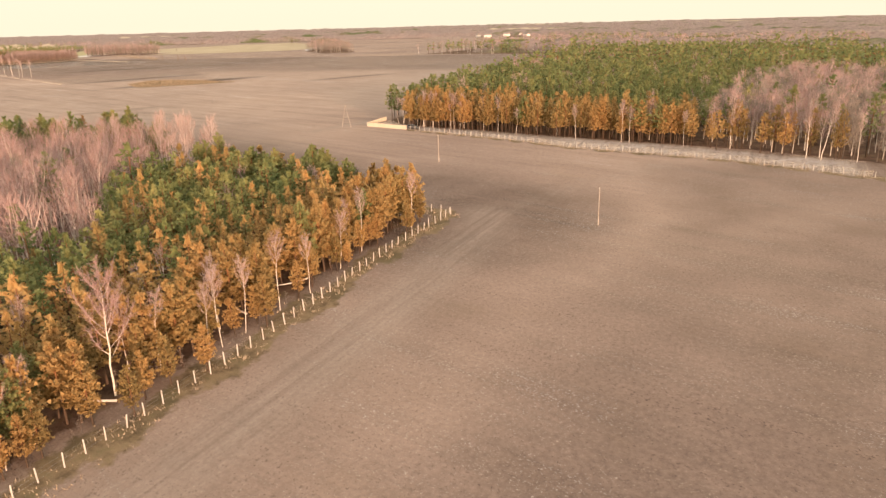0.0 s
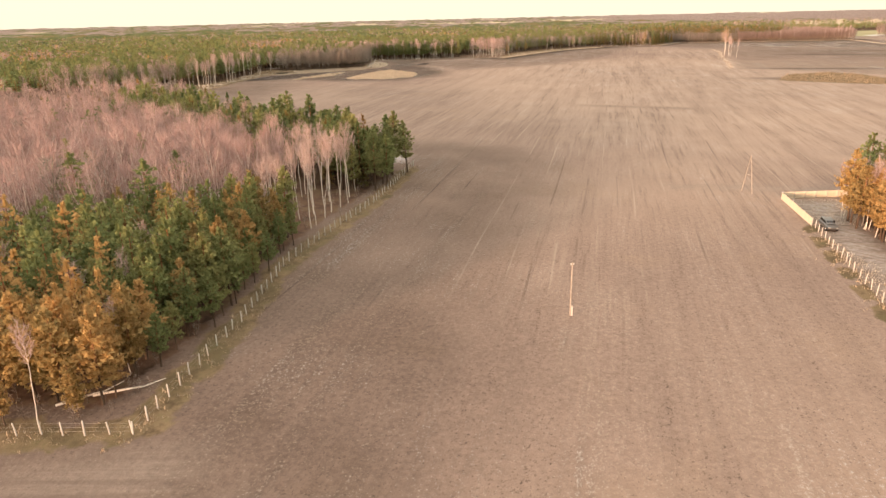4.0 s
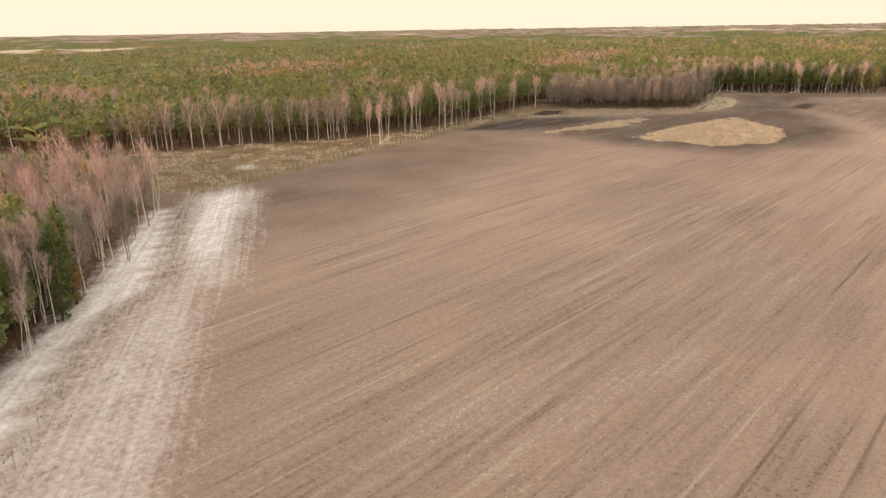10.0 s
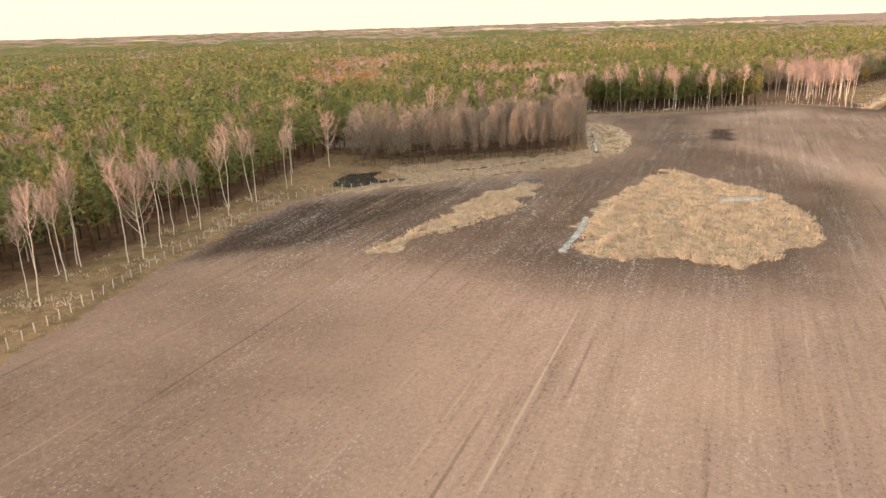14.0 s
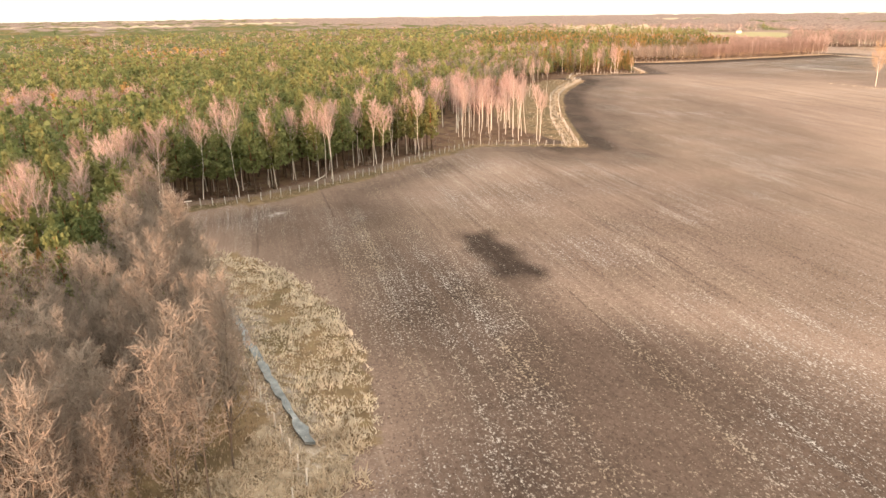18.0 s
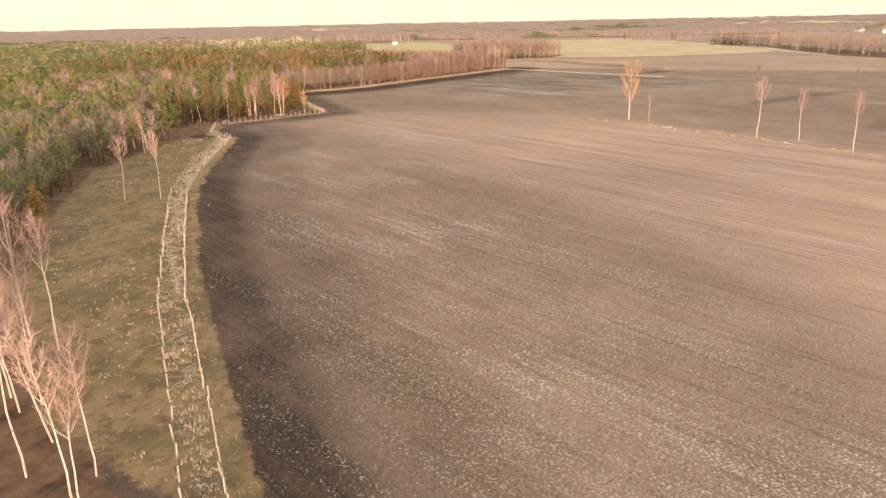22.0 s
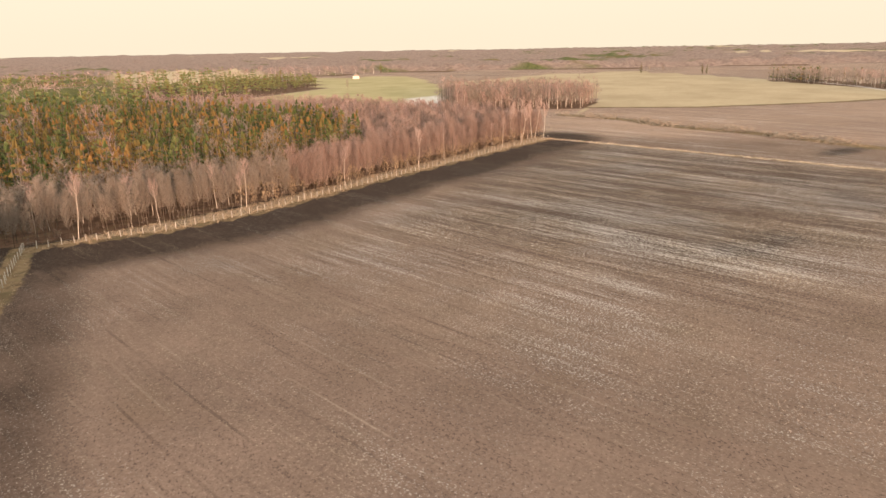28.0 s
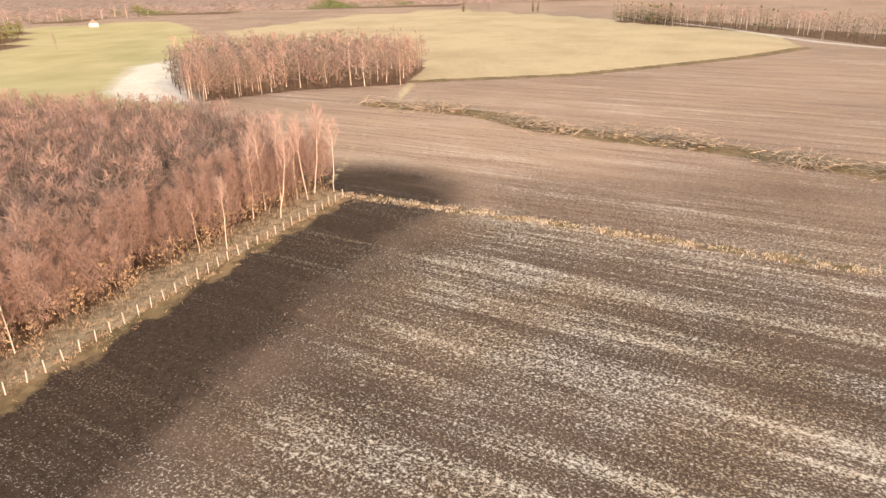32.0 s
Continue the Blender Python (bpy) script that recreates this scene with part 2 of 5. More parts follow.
def twig_material(name, a, b, patch=0.0, thin=0.0):
    n = Nodes(name, 0.85, 0.1)
    each = n.math('FRACT', n.math('ADD', n.attr("tree")[0], n.random()))
    c = n.mix(n.math('ADD', n.math('MULTIPLY', n.island(), 0.38), n.math('MULTIPLY', each, 0.62)), a, b)
    if patch:
        c = n.mix(n.ramp(n.noise(n.place(), 0.55, 3, 0.6), (0.40, patch), (0.56, 0.0)), c, tuple(0.42 * q for q in a))
    m = n.done(c)
    if thin:
        leaf, both = n.node("ShaderNodeBsdfTranslucent"), n.node("ShaderNodeMixShader")
        n.put(leaf.inputs["Color"], c)
        both.inputs[0].default_value = thin
        n.t.links.new(n.bsdf.outputs[0], both.inputs[1])
        n.t.links.new(leaf.outputs[0], both.inputs[2])
        n.t.links.new(both.outputs[0], n.t.nodes["Material Output"].inputs["Surface"])
    return m


def bark_material(name, low, high, split, birch=False):
    n = Nodes(name, 0.85, 0.2)
    p = n.local()
    s = n.node("ShaderNodeSeparateXYZ")
    n.put(s.inputs[0], p)
    f = n.noise(n.scaled(p, (6, 6, 1.2)), 1.0, 4, 0.7)
    c = n.mix(n.ramp(n.math('ADD', n.math('MULTIPLY', s.outputs[2], 1 / 12), n.math('MULTIPLY', f, 0.15)), (split, 0.0), (split + 0.2, 1.0)), low, high)
    if birch:
        b = n.noise(n.scaled(p, (2.5, 2.5, 7)), 1.0, 3, 0.6)
        c = n.mix(n.ramp(b, (0.60, 0.0), (0.66, 0.85)), c, (0.03, 0.027, 0.025))
    else:
        c = n.mix(n.ramp(f, (0.3, 0.6), (0.6, 0.0)), c, (0.04, 0.03, 0.025))
    return n.done(c, f, 0.4, 0.03)


def canopy_material():
    n = Nodes("distant_canopy", 0.9, 0.1)
    p = n.place()
    patch = n.attr("stand")
    fine = n.noise(p, 0.16, 5, 0.75)
    stand = n.math('ADD', n.math('MULTIPLY', n.noise(n.scaled(p, (1, 0.6, 0)), 0.006, 4, 0.6), 1.5), n.math('SUBTRACT', patch[0], 0.8))
    green = n.ramp(fine, (0.3, (0.060, 0.078, 0.034)), (0.7, (0.190, 0.200, 0.078)))
    green = n.mix(n.ramp(n.noise(n.scaled(p, (1, 0.5, 0)), 0.011, 3, 0.6), (0.50, 0.0), (0.62, 0.7)), green, n.ramp(fine, (0.3, (0.12, 0.085, 0.04)), (0.7, (0.33, 0.225, 0.105))))
    bare = n.ramp(fine, (0.3, (0.17, 0.128, 0.112)), (0.7, (0.42, 0.325, 0.292)))
    c = n.mix(n.ramp(stand, (0.40, 0.0), (0.50, 1.0)), green, bare)
    c = n.mix(patch[1], c, (0.55, 0.47, 0.34))
    return n.done(c, fine, 1.0, 3.0)


CANOPY = canopy_material()
GROUND = ground_material()
PINE = foliage_material("pine_needles", (0.115, 0.158, 0.070), (0.315, 0.350, 0.148), (0.43, 0.350, 0.150), 0.30)
SPRUCE = foliage_material("spruce_needles", (0.060, 0.098, 0.044), (0.165, 0.215, 0.080), (0.40, 0.235, 0.095), 0.85)
# rust-tinged needles; at wood edges this orange paints in the low sun
RUSTY_SUNLIT = foliage_material("rusty_and_sunlit_needles", (0.215, 0.172, 0.078), (0.54, 0.385, 0.168), (0.63, 0.390, 0.168), 0.5)
PINE_BARK = bark_material("pine_bark", (0.10, 0.07, 0.05), (0.34, 0.17, 0.08), 0.35)
BIRCH_BARK = bark_material("birch_bark", (0.76, 0.71, 0.65), (0.60, 0.500, 0.455), 0.50, True)
ALDER_BARK = bark_material("alder_bark", (0.14, 0.118, 0.10), (0.25, 0.215, 0.18), 0.3)
BIRCH_TWIG = twig_material("birch_twigs", (0.32, 0.215, 0.202), (0.57, 0.420, 0.400), 0.0, 0.3)
BIRCH_TIP = twig_material("birch_tips", (0.36, 0.265, 0.245), (0.60, 0.475, 0.445), 0.0, 0.3)
ALDER_TWIG = twig_material("alder_twigs", (0.232, 0.198, 0.172), (0.405, 0.352, 0.308), 0.0, 0.3)
WILLOW_TWIG = twig_material("willow_twigs", (0.265, 0.192, 0.172), (0.48, 0.365, 0.330), 0.0, 0.35)


def plain(name, a, b, rough=0.8, scale=3.0, spec=0.3, metal=0.0):
    n = Nodes(name, rough, spec)
    n.bsdf.inputs["Metallic"].default_value = metal
    f = n.noise(n.local(), scale, 5, 0.65)
    return n.done(n.mix(n.ramp(f, (0.3, 0.0), (0.7, 1.0)), a, b), f, 0.3, 0.02)


POST = plain("weathered_post", (0.42, 0.40, 0.37), (0.62, 0.60, 0.57), 0.9, 4.0)
WIRE = plain("fence_wire", (0.30, 0.28, 0.25), (0.45, 0.42, 0.38), 0.6, 5.0, 0.4, 0.6)
POLE = plain("old_timber", (0.26, 0.235, 0.21), (0.42, 0.385, 0.345), 0.9, 2.0)
CAR_PAINT = plain("silver_paint", (0.16, 0.165, 0.17), (0.20, 0.205, 0.21), 0.3, 1.0, 0.5, 0.6)
CAR_GLASS = plain("dark_glass", (0.015, 0.017, 0.02), (0.02, 0.022, 0.025), 0.08, 1.0, 0.6)
RUBBER = plain("rubber", (0.02, 0.02, 0.02), (0.035, 0.034, 0.033), 0.9, 6.0)
ALLOY = plain("alloy", (0.45, 0.45, 0.46), (0.6, 0.6, 0.6), 0.35, 4.0, 0.5, 0.8)
LAMP = plain("lamp_lens", (0.7, 0.7, 0.68), (0.8, 0.8, 0.78), 0.15, 2.0, 0.5)
TAIL = plain("tail_lens", (0.35, 0.02, 0.015), (0.45, 0.03, 0.02), 0.25, 2.0, 0.5)
LIME_WALL = plain("limewash", (0.70, 0.66, 0.60), (0.80, 0.77, 0.72), 0.9, 1.0)
ROOF = plain("grey_roofing", (0.20, 0.18, 0.17), (0.30, 0.27, 0.25), 0.85, 1.2)
BRUSHWOOD = plain("cut_branches", (0.20, 0.165, 0.135), (0.52, 0.46, 0.39), 0.9, 1.5)
BOARD = plain("pale_boards", (0.60, 0.52, 0.40), (0.76, 0.69, 0.56), 0.8, 2.0)


def water_material():
    n = Nodes("still_water", 0.03, 0.3)
    f = n.noise(n.place(), 0.4, 3)
    return n.done(n.mix(f, (0.012, 0.014, 0.017), (0.024, 0.027, 0.032)), n.noise(n.place(), 3.0, 2), 0.02, 0.01)


def ice_material():
    n = Nodes("thin_ice", 0.12, 0.5)
    f = n.noise(n.place(), 0.9, 5, 0.65)
    return n.done(n.ramp(f, (0.35, (0.07, 0.088, 0.10)), (0.6, (0.19, 0.22, 0.24)), (0.75, (0.36, 0.385, 0.40))), f, 0.1, 0.01)


WATER = water_material()
ICE = ice_material()
SCRUB_TWIG = twig_material("scrub_twigs", (0.29, 0.215, 0.145), (0.54, 0.425, 0.300))
GOLD_TWIG = twig_material("golden_twigs", (0.36, 0.245, 0.155), (0.54, 0.390, 0.255))
GRASS = twig_material("dry_grass", (0.23, 0.182, 0.125), (0.48, 0.395, 0.295))
STRAW = twig_material("straw", (0.26, 0.225, 0.19), (0.54, 0.505, 0.47))
REED = twig_material("dry_reed", (0.56, 0.475, 0.37), (0.90, 0.82, 0.70), 0.35, 0.45)


# ---- builders ----
rng = np.random.default_rng(7)


def mesh_of(name, verts, faces, mats, index=None):
    me = bpy.data.meshes.new(name)
    verts = np.asarray(verts, np.float32)
    if isinstance(faces, np.ndarray):
        nf, k = faces.shape
        me.vertices.add(len(verts))
        me.vertices.foreach_set("co", verts.ravel())
        me.loops.add(nf * k)
        me.loops.foreach_set("vertex_index", faces.astype(np.int32).ravel())
        me.polygons.add(nf)
        me.polygons.foreach_set("loop_start", np.arange(0, nf * k, k, dtype=np.int32))
        me.update(calc_edges=True)
    else:
        me.from_pydata(verts.tolist(), [], faces)
    for m in (mats if isinstance(mats, (list, tuple)) else [mats]):
        me.materials.append(m)
    if index is not None:
        me.polygons.foreach_set("material_index", np.asarray(index, np.int32))
    return me


def part(name, me, parent, label=""):
    ob = new(name, me)
    ob.parent = parent
    if label:
        tagged(ob, label)
    return ob


def tube(path, radii, sides=6):
    """Quads of a tapered tube along path, as triangles."""
    path, radii = np.asarray(path, float), np.asarray(radii, float)
    way = np.gradient(path, axis=0)
    way /= np.linalg.norm(way, axis=1)[:, None] + 1e-9
    side = np.cross(way, (0.31, 0.95, 0.05))
    side /= np.linalg.norm(side, axis=1)[:, None] + 1e-9
    up = np.cross(way, side)
    a = np.arange(sides) / sides * 2 * np.pi
    ring = path[:, None] + radii[:, None, None] * (np.cos(a)[None, :, None] * side[:, None] + np.sin(a)[None, :, None] * up[:, None])
    i, j = np.meshgrid(np.arange(len(path) - 1), np.arange(sides), indexing="ij")
    q = np.stack([i * sides + j, i * sides + (j + 1) % sides, (i + 1) * sides + (j + 1) % sides, (i + 1) * sides + j], -1).reshape(-1, 4)
    return ring.reshape(-1, 3), np.concatenate([q[:, [0, 1, 2]], q[:, [0, 2, 3]]])


def gather(pieces):
    vs, fs, n = [], [], 0
    for v, f in pieces:
        vs.append(v)
        fs.append(f + n)
        n += len(v)
    return np.concatenate(vs), np.concatenate(fs)


def grafted(trunk, limbs):
    """A trunk with its limbs joined on by a web at each crotch."""
    v, f = gather([trunk] + limbs)
    n0, web, at = len(trunk[0]), [], len(trunk[0])
    for lv, _ in limbs:
        near = np.argsort(((trunk[0] - lv[0]) ** 2).sum(1))[:2]
        web += [(at, at + 1, near[0]), (at + 1, at + 2, near[1])]
        at += len(lv)
    return v, np.concatenate([f, np.array(web, int).reshape(-1, 3)])


def slivers(base, way, width):
    """One thin triangle for each base point, pointing along way."""
    n = len(base)
    side = np.cross(way, rng.normal(size=(n, 3)))
    side *= (width / (np.linalg.norm(side, axis=1) + 1e-9))[:, None]
    v = np.stack([base - side, base + side, base + way], 1).reshape(-1, 3)
    return v, np.arange(3 * n).reshape(n, 3)


def boughs(h, low, width, levels, arms, blades, fat=0.30, lift=(1.1, 0.12), swell=0.62):
    """A conifer's crown in whorls: every bough is one kite, or a row of needle tufts. Also gives the boughs."""
    base, way, half, lines = [], [], [], []
    for i in range(levels):
        t = (i + 0.5 + rng.uniform(-0.25, 0.25)) / levels
        z = h * (1 - (1 - low) * t ** 0.92)
        r = h * width * min(1.0, 1.2 * (t + 0.03) ** swell) * (1 - 0.42 * max(0.0, (t - 0.68) / 0.32))
        k = max(3, round(arms * (0.6 + 0.5 * t)))
        a = rng.uniform(0, 6.28) + np.arange(k) / k * 2 * np.pi + rng.normal(size=k) * 0.22
        e = lift[0] + (lift[1] - lift[0]) * t ** 0.7 + rng.normal(size=k) * 0.16
        l = r * rng.uniform(0.72, 1.18, k)
        d = np.stack([np.cos(a) * np.cos(e), np.sin(a) * np.cos(e), np.sin(e)], 1)
        o = np.stack([np.zeros(k), np.zeros(k), z + rng.normal(size=k) * h * 0.012], 1)
        lines.append((o, d * l[:, None]))
        if blades == 1:
            base.append(o)
            way.append(d * l[:, None] * 1.08)
            half.append(l * fat * rng.uniform(0.8, 1.2, k))
        else:
            q = rng.uniform(0.22, 1.0, (k, blades)) ** 0.75
            c = o[:, None] + d[:, None] * (l[:, None] * q)[..., None] + rng.normal(size=(k, blades, 3)) * (l * 0.10)[:, None, None]
            w = d[:, None] * 0.6 + rng.normal(size=(k, blades, 3)) * 0.60 + np.array([0, 0, 0.5])
            size = 0.10 if blades > 9 else 0.12 if blades > 2 else 0.19
            s = (size * h * width + size * l)[:, None] * rng.uniform(0.7, 1.25, (k, blades))
            w = w / np.linalg.norm(w, axis=2)[..., None] * s[..., None]
            base.append((c - w * 0.4).reshape(-1, 3))
            way.append(w.reshape(-1, 3))
            half.append((s * fat).ravel())
    tip = np.array([(0, 0, h * 0.90)] * 3)
    base.append(tip)
    way.append(np.array([(0, 0, h * 0.11)] * 3) + rng.normal(size=(3, 3)) * h * 0.012)
    half.append(np.full(3, h * width * 0.20))
    b, w, r = np.concatenate(base), np.concatenate(way), np.concatenate(half)
    n = len(b)
    side = np.cross(w, np.array([0, 0, 1.0]) + rng.normal(size=(n, 3)) * 0.45)
    side *= (r / (np.linalg.norm(side, axis=1) + 1e-9))[:, None]
    if blades > 1:
        v = np.stack([b - side, b + side, b + w], 1).reshape(-1, 3)
        return (v, np.arange(3 * n).reshape(n, 3)), lines
    m = b + w * 0.58
    v = np.stack([b, m - side - w * 0.02, b + w, m + side], 1).reshape(-1, 3)
    i = np.arange(n)[:, None] * 4
    return (v, np.concatenate([i + np.array([0, 1, 2]), i + np.array([0, 2, 3])])), lines


def pine_meshes(name, h, levels=11, blades=22, leaves=None, narrow=1.0, low=0.30, lift=(1.1, 0.12)):
    z = np.linspace(0, h * 0.96, 7)
    trunk = tube(np.stack([np.zeros(7), np.zeros(7), z], 1), np.interp(z, (0, h), (0.15, 0.03)) * h / 9, 6)
    crown, lines = boughs(h, low, 0.215 * narrow, levels, 7, blades, 0.46, lift, 0.8 if lift[1] < 0 else 0.55)
    limbs = []
    for o, d in lines[2:]:
        for k in range(0, len(o), 2):
            limbs.append(tube(np.stack([o[k], o[k] + d[k] * 0.75]), np.array([0.035, 0.012]) * h / 9, 3))
    return (mesh_of(name + "_trunk", *grafted(trunk, limbs), PINE_BARK), mesh_of(name + "_crown", *crown, leaves or PINE))


def bare_meshes(name, h, bark, twig, limbs=12, twigs=26, start=0.4, spread=0.2, girth=0.12, haze=0.0024, loose=0.42, steep=1.15, reach=0.08, scatter=0.004):
    """A leafless tree: trunk, rising limbs and a haze of twigs."""
    lean = rng.normal(size=2) * 0.02 * h
    z = np.linspace(0, h * 0.93, 8)
    wob = np.cumsum(rng.normal(size=(8, 2)) * 0.007 * h, 0)
    path = np.concatenate([wob - wob[0] + lean * (z / h)[:, None] ** 1.3, z[:, None]], 1)
    wood = [tube(path, np.interp(z, (0, h), (girth, 0.02)) * h / 10, 6)]
    ends, ways = [], []
    for k in range(limbs):
        f = start + (0.95 - start) * (k + rng.uniform(0, 0.8)) / limbs
        s = np.array([np.interp(f * h, z, path[:, i]) for i in range(3)])
        a = k * 2.4 + rng.uniform(-0.5, 0.5)
        length = h * spread * (1.25 - 0.75 * (f - start) / (1 - start)) * rng.uniform(0.75, 1.2)
        out = np.array([np.cos(a), np.sin(a), 0])
        u = np.linspace(0, 1, 4)[:, None]
        pts = s + out * length * u * (1 - 0.25 * u) + np.array([0, 0, 1]) * length * (steep * u ** 1.2)
        wood.append(tube(pts, np.array([0.040, 0.027, 0.015, 0.006]) * h / 10 * (1.2 - 0.6 * f), 3))
        q = rng.uniform(0.25, 1.05, twigs)
        b = np.stack([np.interp(q, u[:, 0], pts[:, i]) for i in range(3)], 1)
        d = rng.normal(size=(twigs, 3)) * loose + out * 0.35 + np.array([0, 0, 0.9])
        ends.append(b + rng.normal(size=b.shape) * h * scatter)
        ways.append(d / np.linalg.norm(d, axis=1)[:, None] * (h * reach * rng.uniform(0.55, 1.4, twigs))[:, None])
    q = rng.uniform(start + 0.1, 1.0, twigs)
    b = np.stack([np.interp(q * h, z, path[:, i]) for i in range(3)], 1)
    d = rng.normal(size=(twigs, 3)) * loose * 1.2 + np.array([0, 0, 0.9])
    ends.append(b)
    ways.append(d / np.linalg.norm(d, axis=1)[:, None] * h * 0.08)
    b, d = np.concatenate(ends), np.concatenate(ways)
    crown = slivers(b, d, np.full(len(b), haze * h))
    return mesh_of(name + "_trunk", *grafted(wood[0], wood[1:]), bark), mesh_of(name + "_crown", *crown, twig)


def make_tree(kind, meshes, label, group=""):
    root = new(kind)
    part("trunk", meshes[0], root)
    part("crown", meshes[1], root)
    return tagged(root, label, "tree", group)


def away(ob):
    """Puts a pattern thing where its first copy is wanted, by giving back a stamp."""
    used = []

    def stamp(m, s=1.0):
        if not used:
            used.append(1)
            ob.matrix_basis = m @ Matrix.Scale(s, 4)
            return ob
        c = copy_thing(ob, m)
        c.scale = (s, s, s)
        return c
    return stamp


def inside(poly, x, y):
    r = np.zeros(np.shape(x), bool)
    p = np.asarray(poly, float)
    for (x1, y1), (x2, y2) in zip(p, np.roll(p, -1, 0)):
        cross = (y1 > y) != (y2 > y)
        r ^= cross & (x < (x2 - x1) * (y - y1) / (y2 - y1 + 1e-12) + x1)
    return r


def off_line(pts, x, y):
    best = np.full(np.shape(x), 1e9)
    p = np.asarray(pts, float)
    for (x1, y1), (x2, y2) in zip(p[:-1], p[1:]):
        dx, dy = x2 - x1, y2 - y1
        t = np.clip(((x - x1) * dx + (y - y1) * dy) / (dx * dx + dy * dy + 1e-9), 0, 1)
        best = np.minimum(best, np.hypot(x - x1 - t * dx, y - y1 - t * dy))
    return best


def depth_in(poly, x, y):
    """Signed distance to a polygon's edge, positive inside."""
    d = off_line(list(poly) + [poly[0]], x, y)
    return np.where(inside(poly, x, y), d, -d)


def smooth(v, lo, hi):
    t = np.clip((v - lo) / (hi - lo), 0, 1)
    return t * t * (3 - 2 * t)


def lattice(poly, step, jitter=0.45):
    """Jittered points inside a polygon."""
    p = np.asarray(poly)
    (x0, y0), (x1, y1) = p.min(0), p.max(0)
    g = np.stack(np.meshgrid(np.arange(x0, x1, step), np.arange(y0, y1, step)), -1).reshape(-1, 2)
    g = g + rng.uniform(-jitter, jitter, g.shape) * step
    return g[inside(poly, g[:, 0], g[:, 1])]


# ---- plan (metres) ----
HILLS = ((-80, 280, 0.99), (5, -60, 0.17), (5, 25, 0.42), (5, 110, 0.41), (5, 195, 0.73), (5, 280, 0.82), (5, 365, 0.3), (5, 450, 0.98),
         (90, 25, 0.33), (90, 110, 0.28), (90, 195, 0.19), (90, 365, -0.71), (90, 450, 0.95), (90, 535, 1.17), (260, 280, -0.15),
         (260, 365, -0.62), (260, 450, -0.28), (260, 535, 0.46), (260, 620, 0.87), (345, 450, 0.37), (345, 535, 0.37), (345, 620, 0.17),
         (430, 450, 0.43), (515, 535, -0.16), (515, 620, 0.32), (685, 535, 0.45), (685, 620, 0.69))


def rise(x, y):
    """Height of the gently rolling ground."""
    x, y = np.asarray(x, float), np.asarray(y, float)
    return sum(w * np.exp(-((x - a) ** 2 + (y - b) ** 2) / (2 * 65.0 ** 2)) for a, b, w in HILLS)


FENCE_SOUTH = [(-150, 46), (-73, 27), (-46, 21), (-14, 16), (6, 11)]
FENCE_WOOD = [(6, 11), (14, 33), (19, 51), (27, 66), (35, 80), (48, 110)]
FENCE_SNOW = [(48, 110), (31, 136), (13, 167), (-5, 198), (-8, 215), (-33, 253), (-37, 259)]
FENCE_NORTH = [(-37, 259), (-31, 280), (-24, 308), (-16, 335), (-9, 364), (-3, 382), (3, 398), (11, 404), (19, 406), (28, 410), (42, 416), (60, 424), (73, 430), (78, 454), (83, 474), (88, 507)]
FENCE_GROVE = [(88, 507), (105, 502), (116, 503), (131, 506), (154, 513), (171, 517), (181, 509), (190, 499)]
FENCE_VERGE = [(190, 499), (205, 514), (222, 531), (239, 546), (265, 568), (285, 581), (324, 603), (331, 616)]
FENCE_SPRUCE = [(331, 616), (347, 627), (365, 618), (386, 608), (402, 624), (447, 665)]
FENCE_HEDGE = [(447, 665), (465, 649), (482, 640), (527, 627), (560, 616), (583, 609), (609, 599)]
FENCE_ROAD = [(102, 45), (93, 27), (84, 8), (75, -7), (62, -45), (46, -71), (10, -130)]
ALL_FENCES = (FENCE_SOUTH, FENCE_WOOD, FENCE_SNOW, FENCE_NORTH, FENCE_GROVE, FENCE_VERGE, FENCE_SPRUCE, FENCE_HEDGE, FENCE_ROAD)
ROUTE = [(-106, -14), (-45, -46), (7, -49), (60, 0), (68, 60), (55, 140), (30, 240), (29, 320), (55, 395), (100, 441), (160, 472), (245, 503), (310, 536), (430, 569), (503, 576)]

WOOD_HOME = [(-150, 50), (-73, 31), (-46, 25), (-14, 20), (3, 16), (12, 36), (17, 54), (25, 70), (33, 84), (43, 107), (29, 130), (18, 146), (-1, 172), (-8, 191), (-16, 211), (-37, 249), (-60, 258), (-110, 262), (-170, 240), (-190, 120)]
HOME_PINES = [(-150, 50), (-73, 31), (-46, 25), (-14, 20), (3, 16), (12, 36), (17.5, 54), (20.5, 64), (14, 69), (-1, 68), (-14, 66), (-34, 50), (-46, 56), (-70, 75), (-150, 110)]
CORNER_PINES = [(34, 86), (43, 107), (29, 130), (18, 146), (-1, 172), (-8, 191), (-18, 211), (-40, 215), (-25, 175), (-8, 150), (14, 110)]
SNOW_EDGE = [(-6, 192), (-14, 212), (-36, 250), (-60, 255), (-48, 225), (-22, 196)]
HOME_BACK = [(-60, 255), (-48, 225), (-25, 180), (-60, 180), (-120, 200), (-170, 240), (-110, 262)]

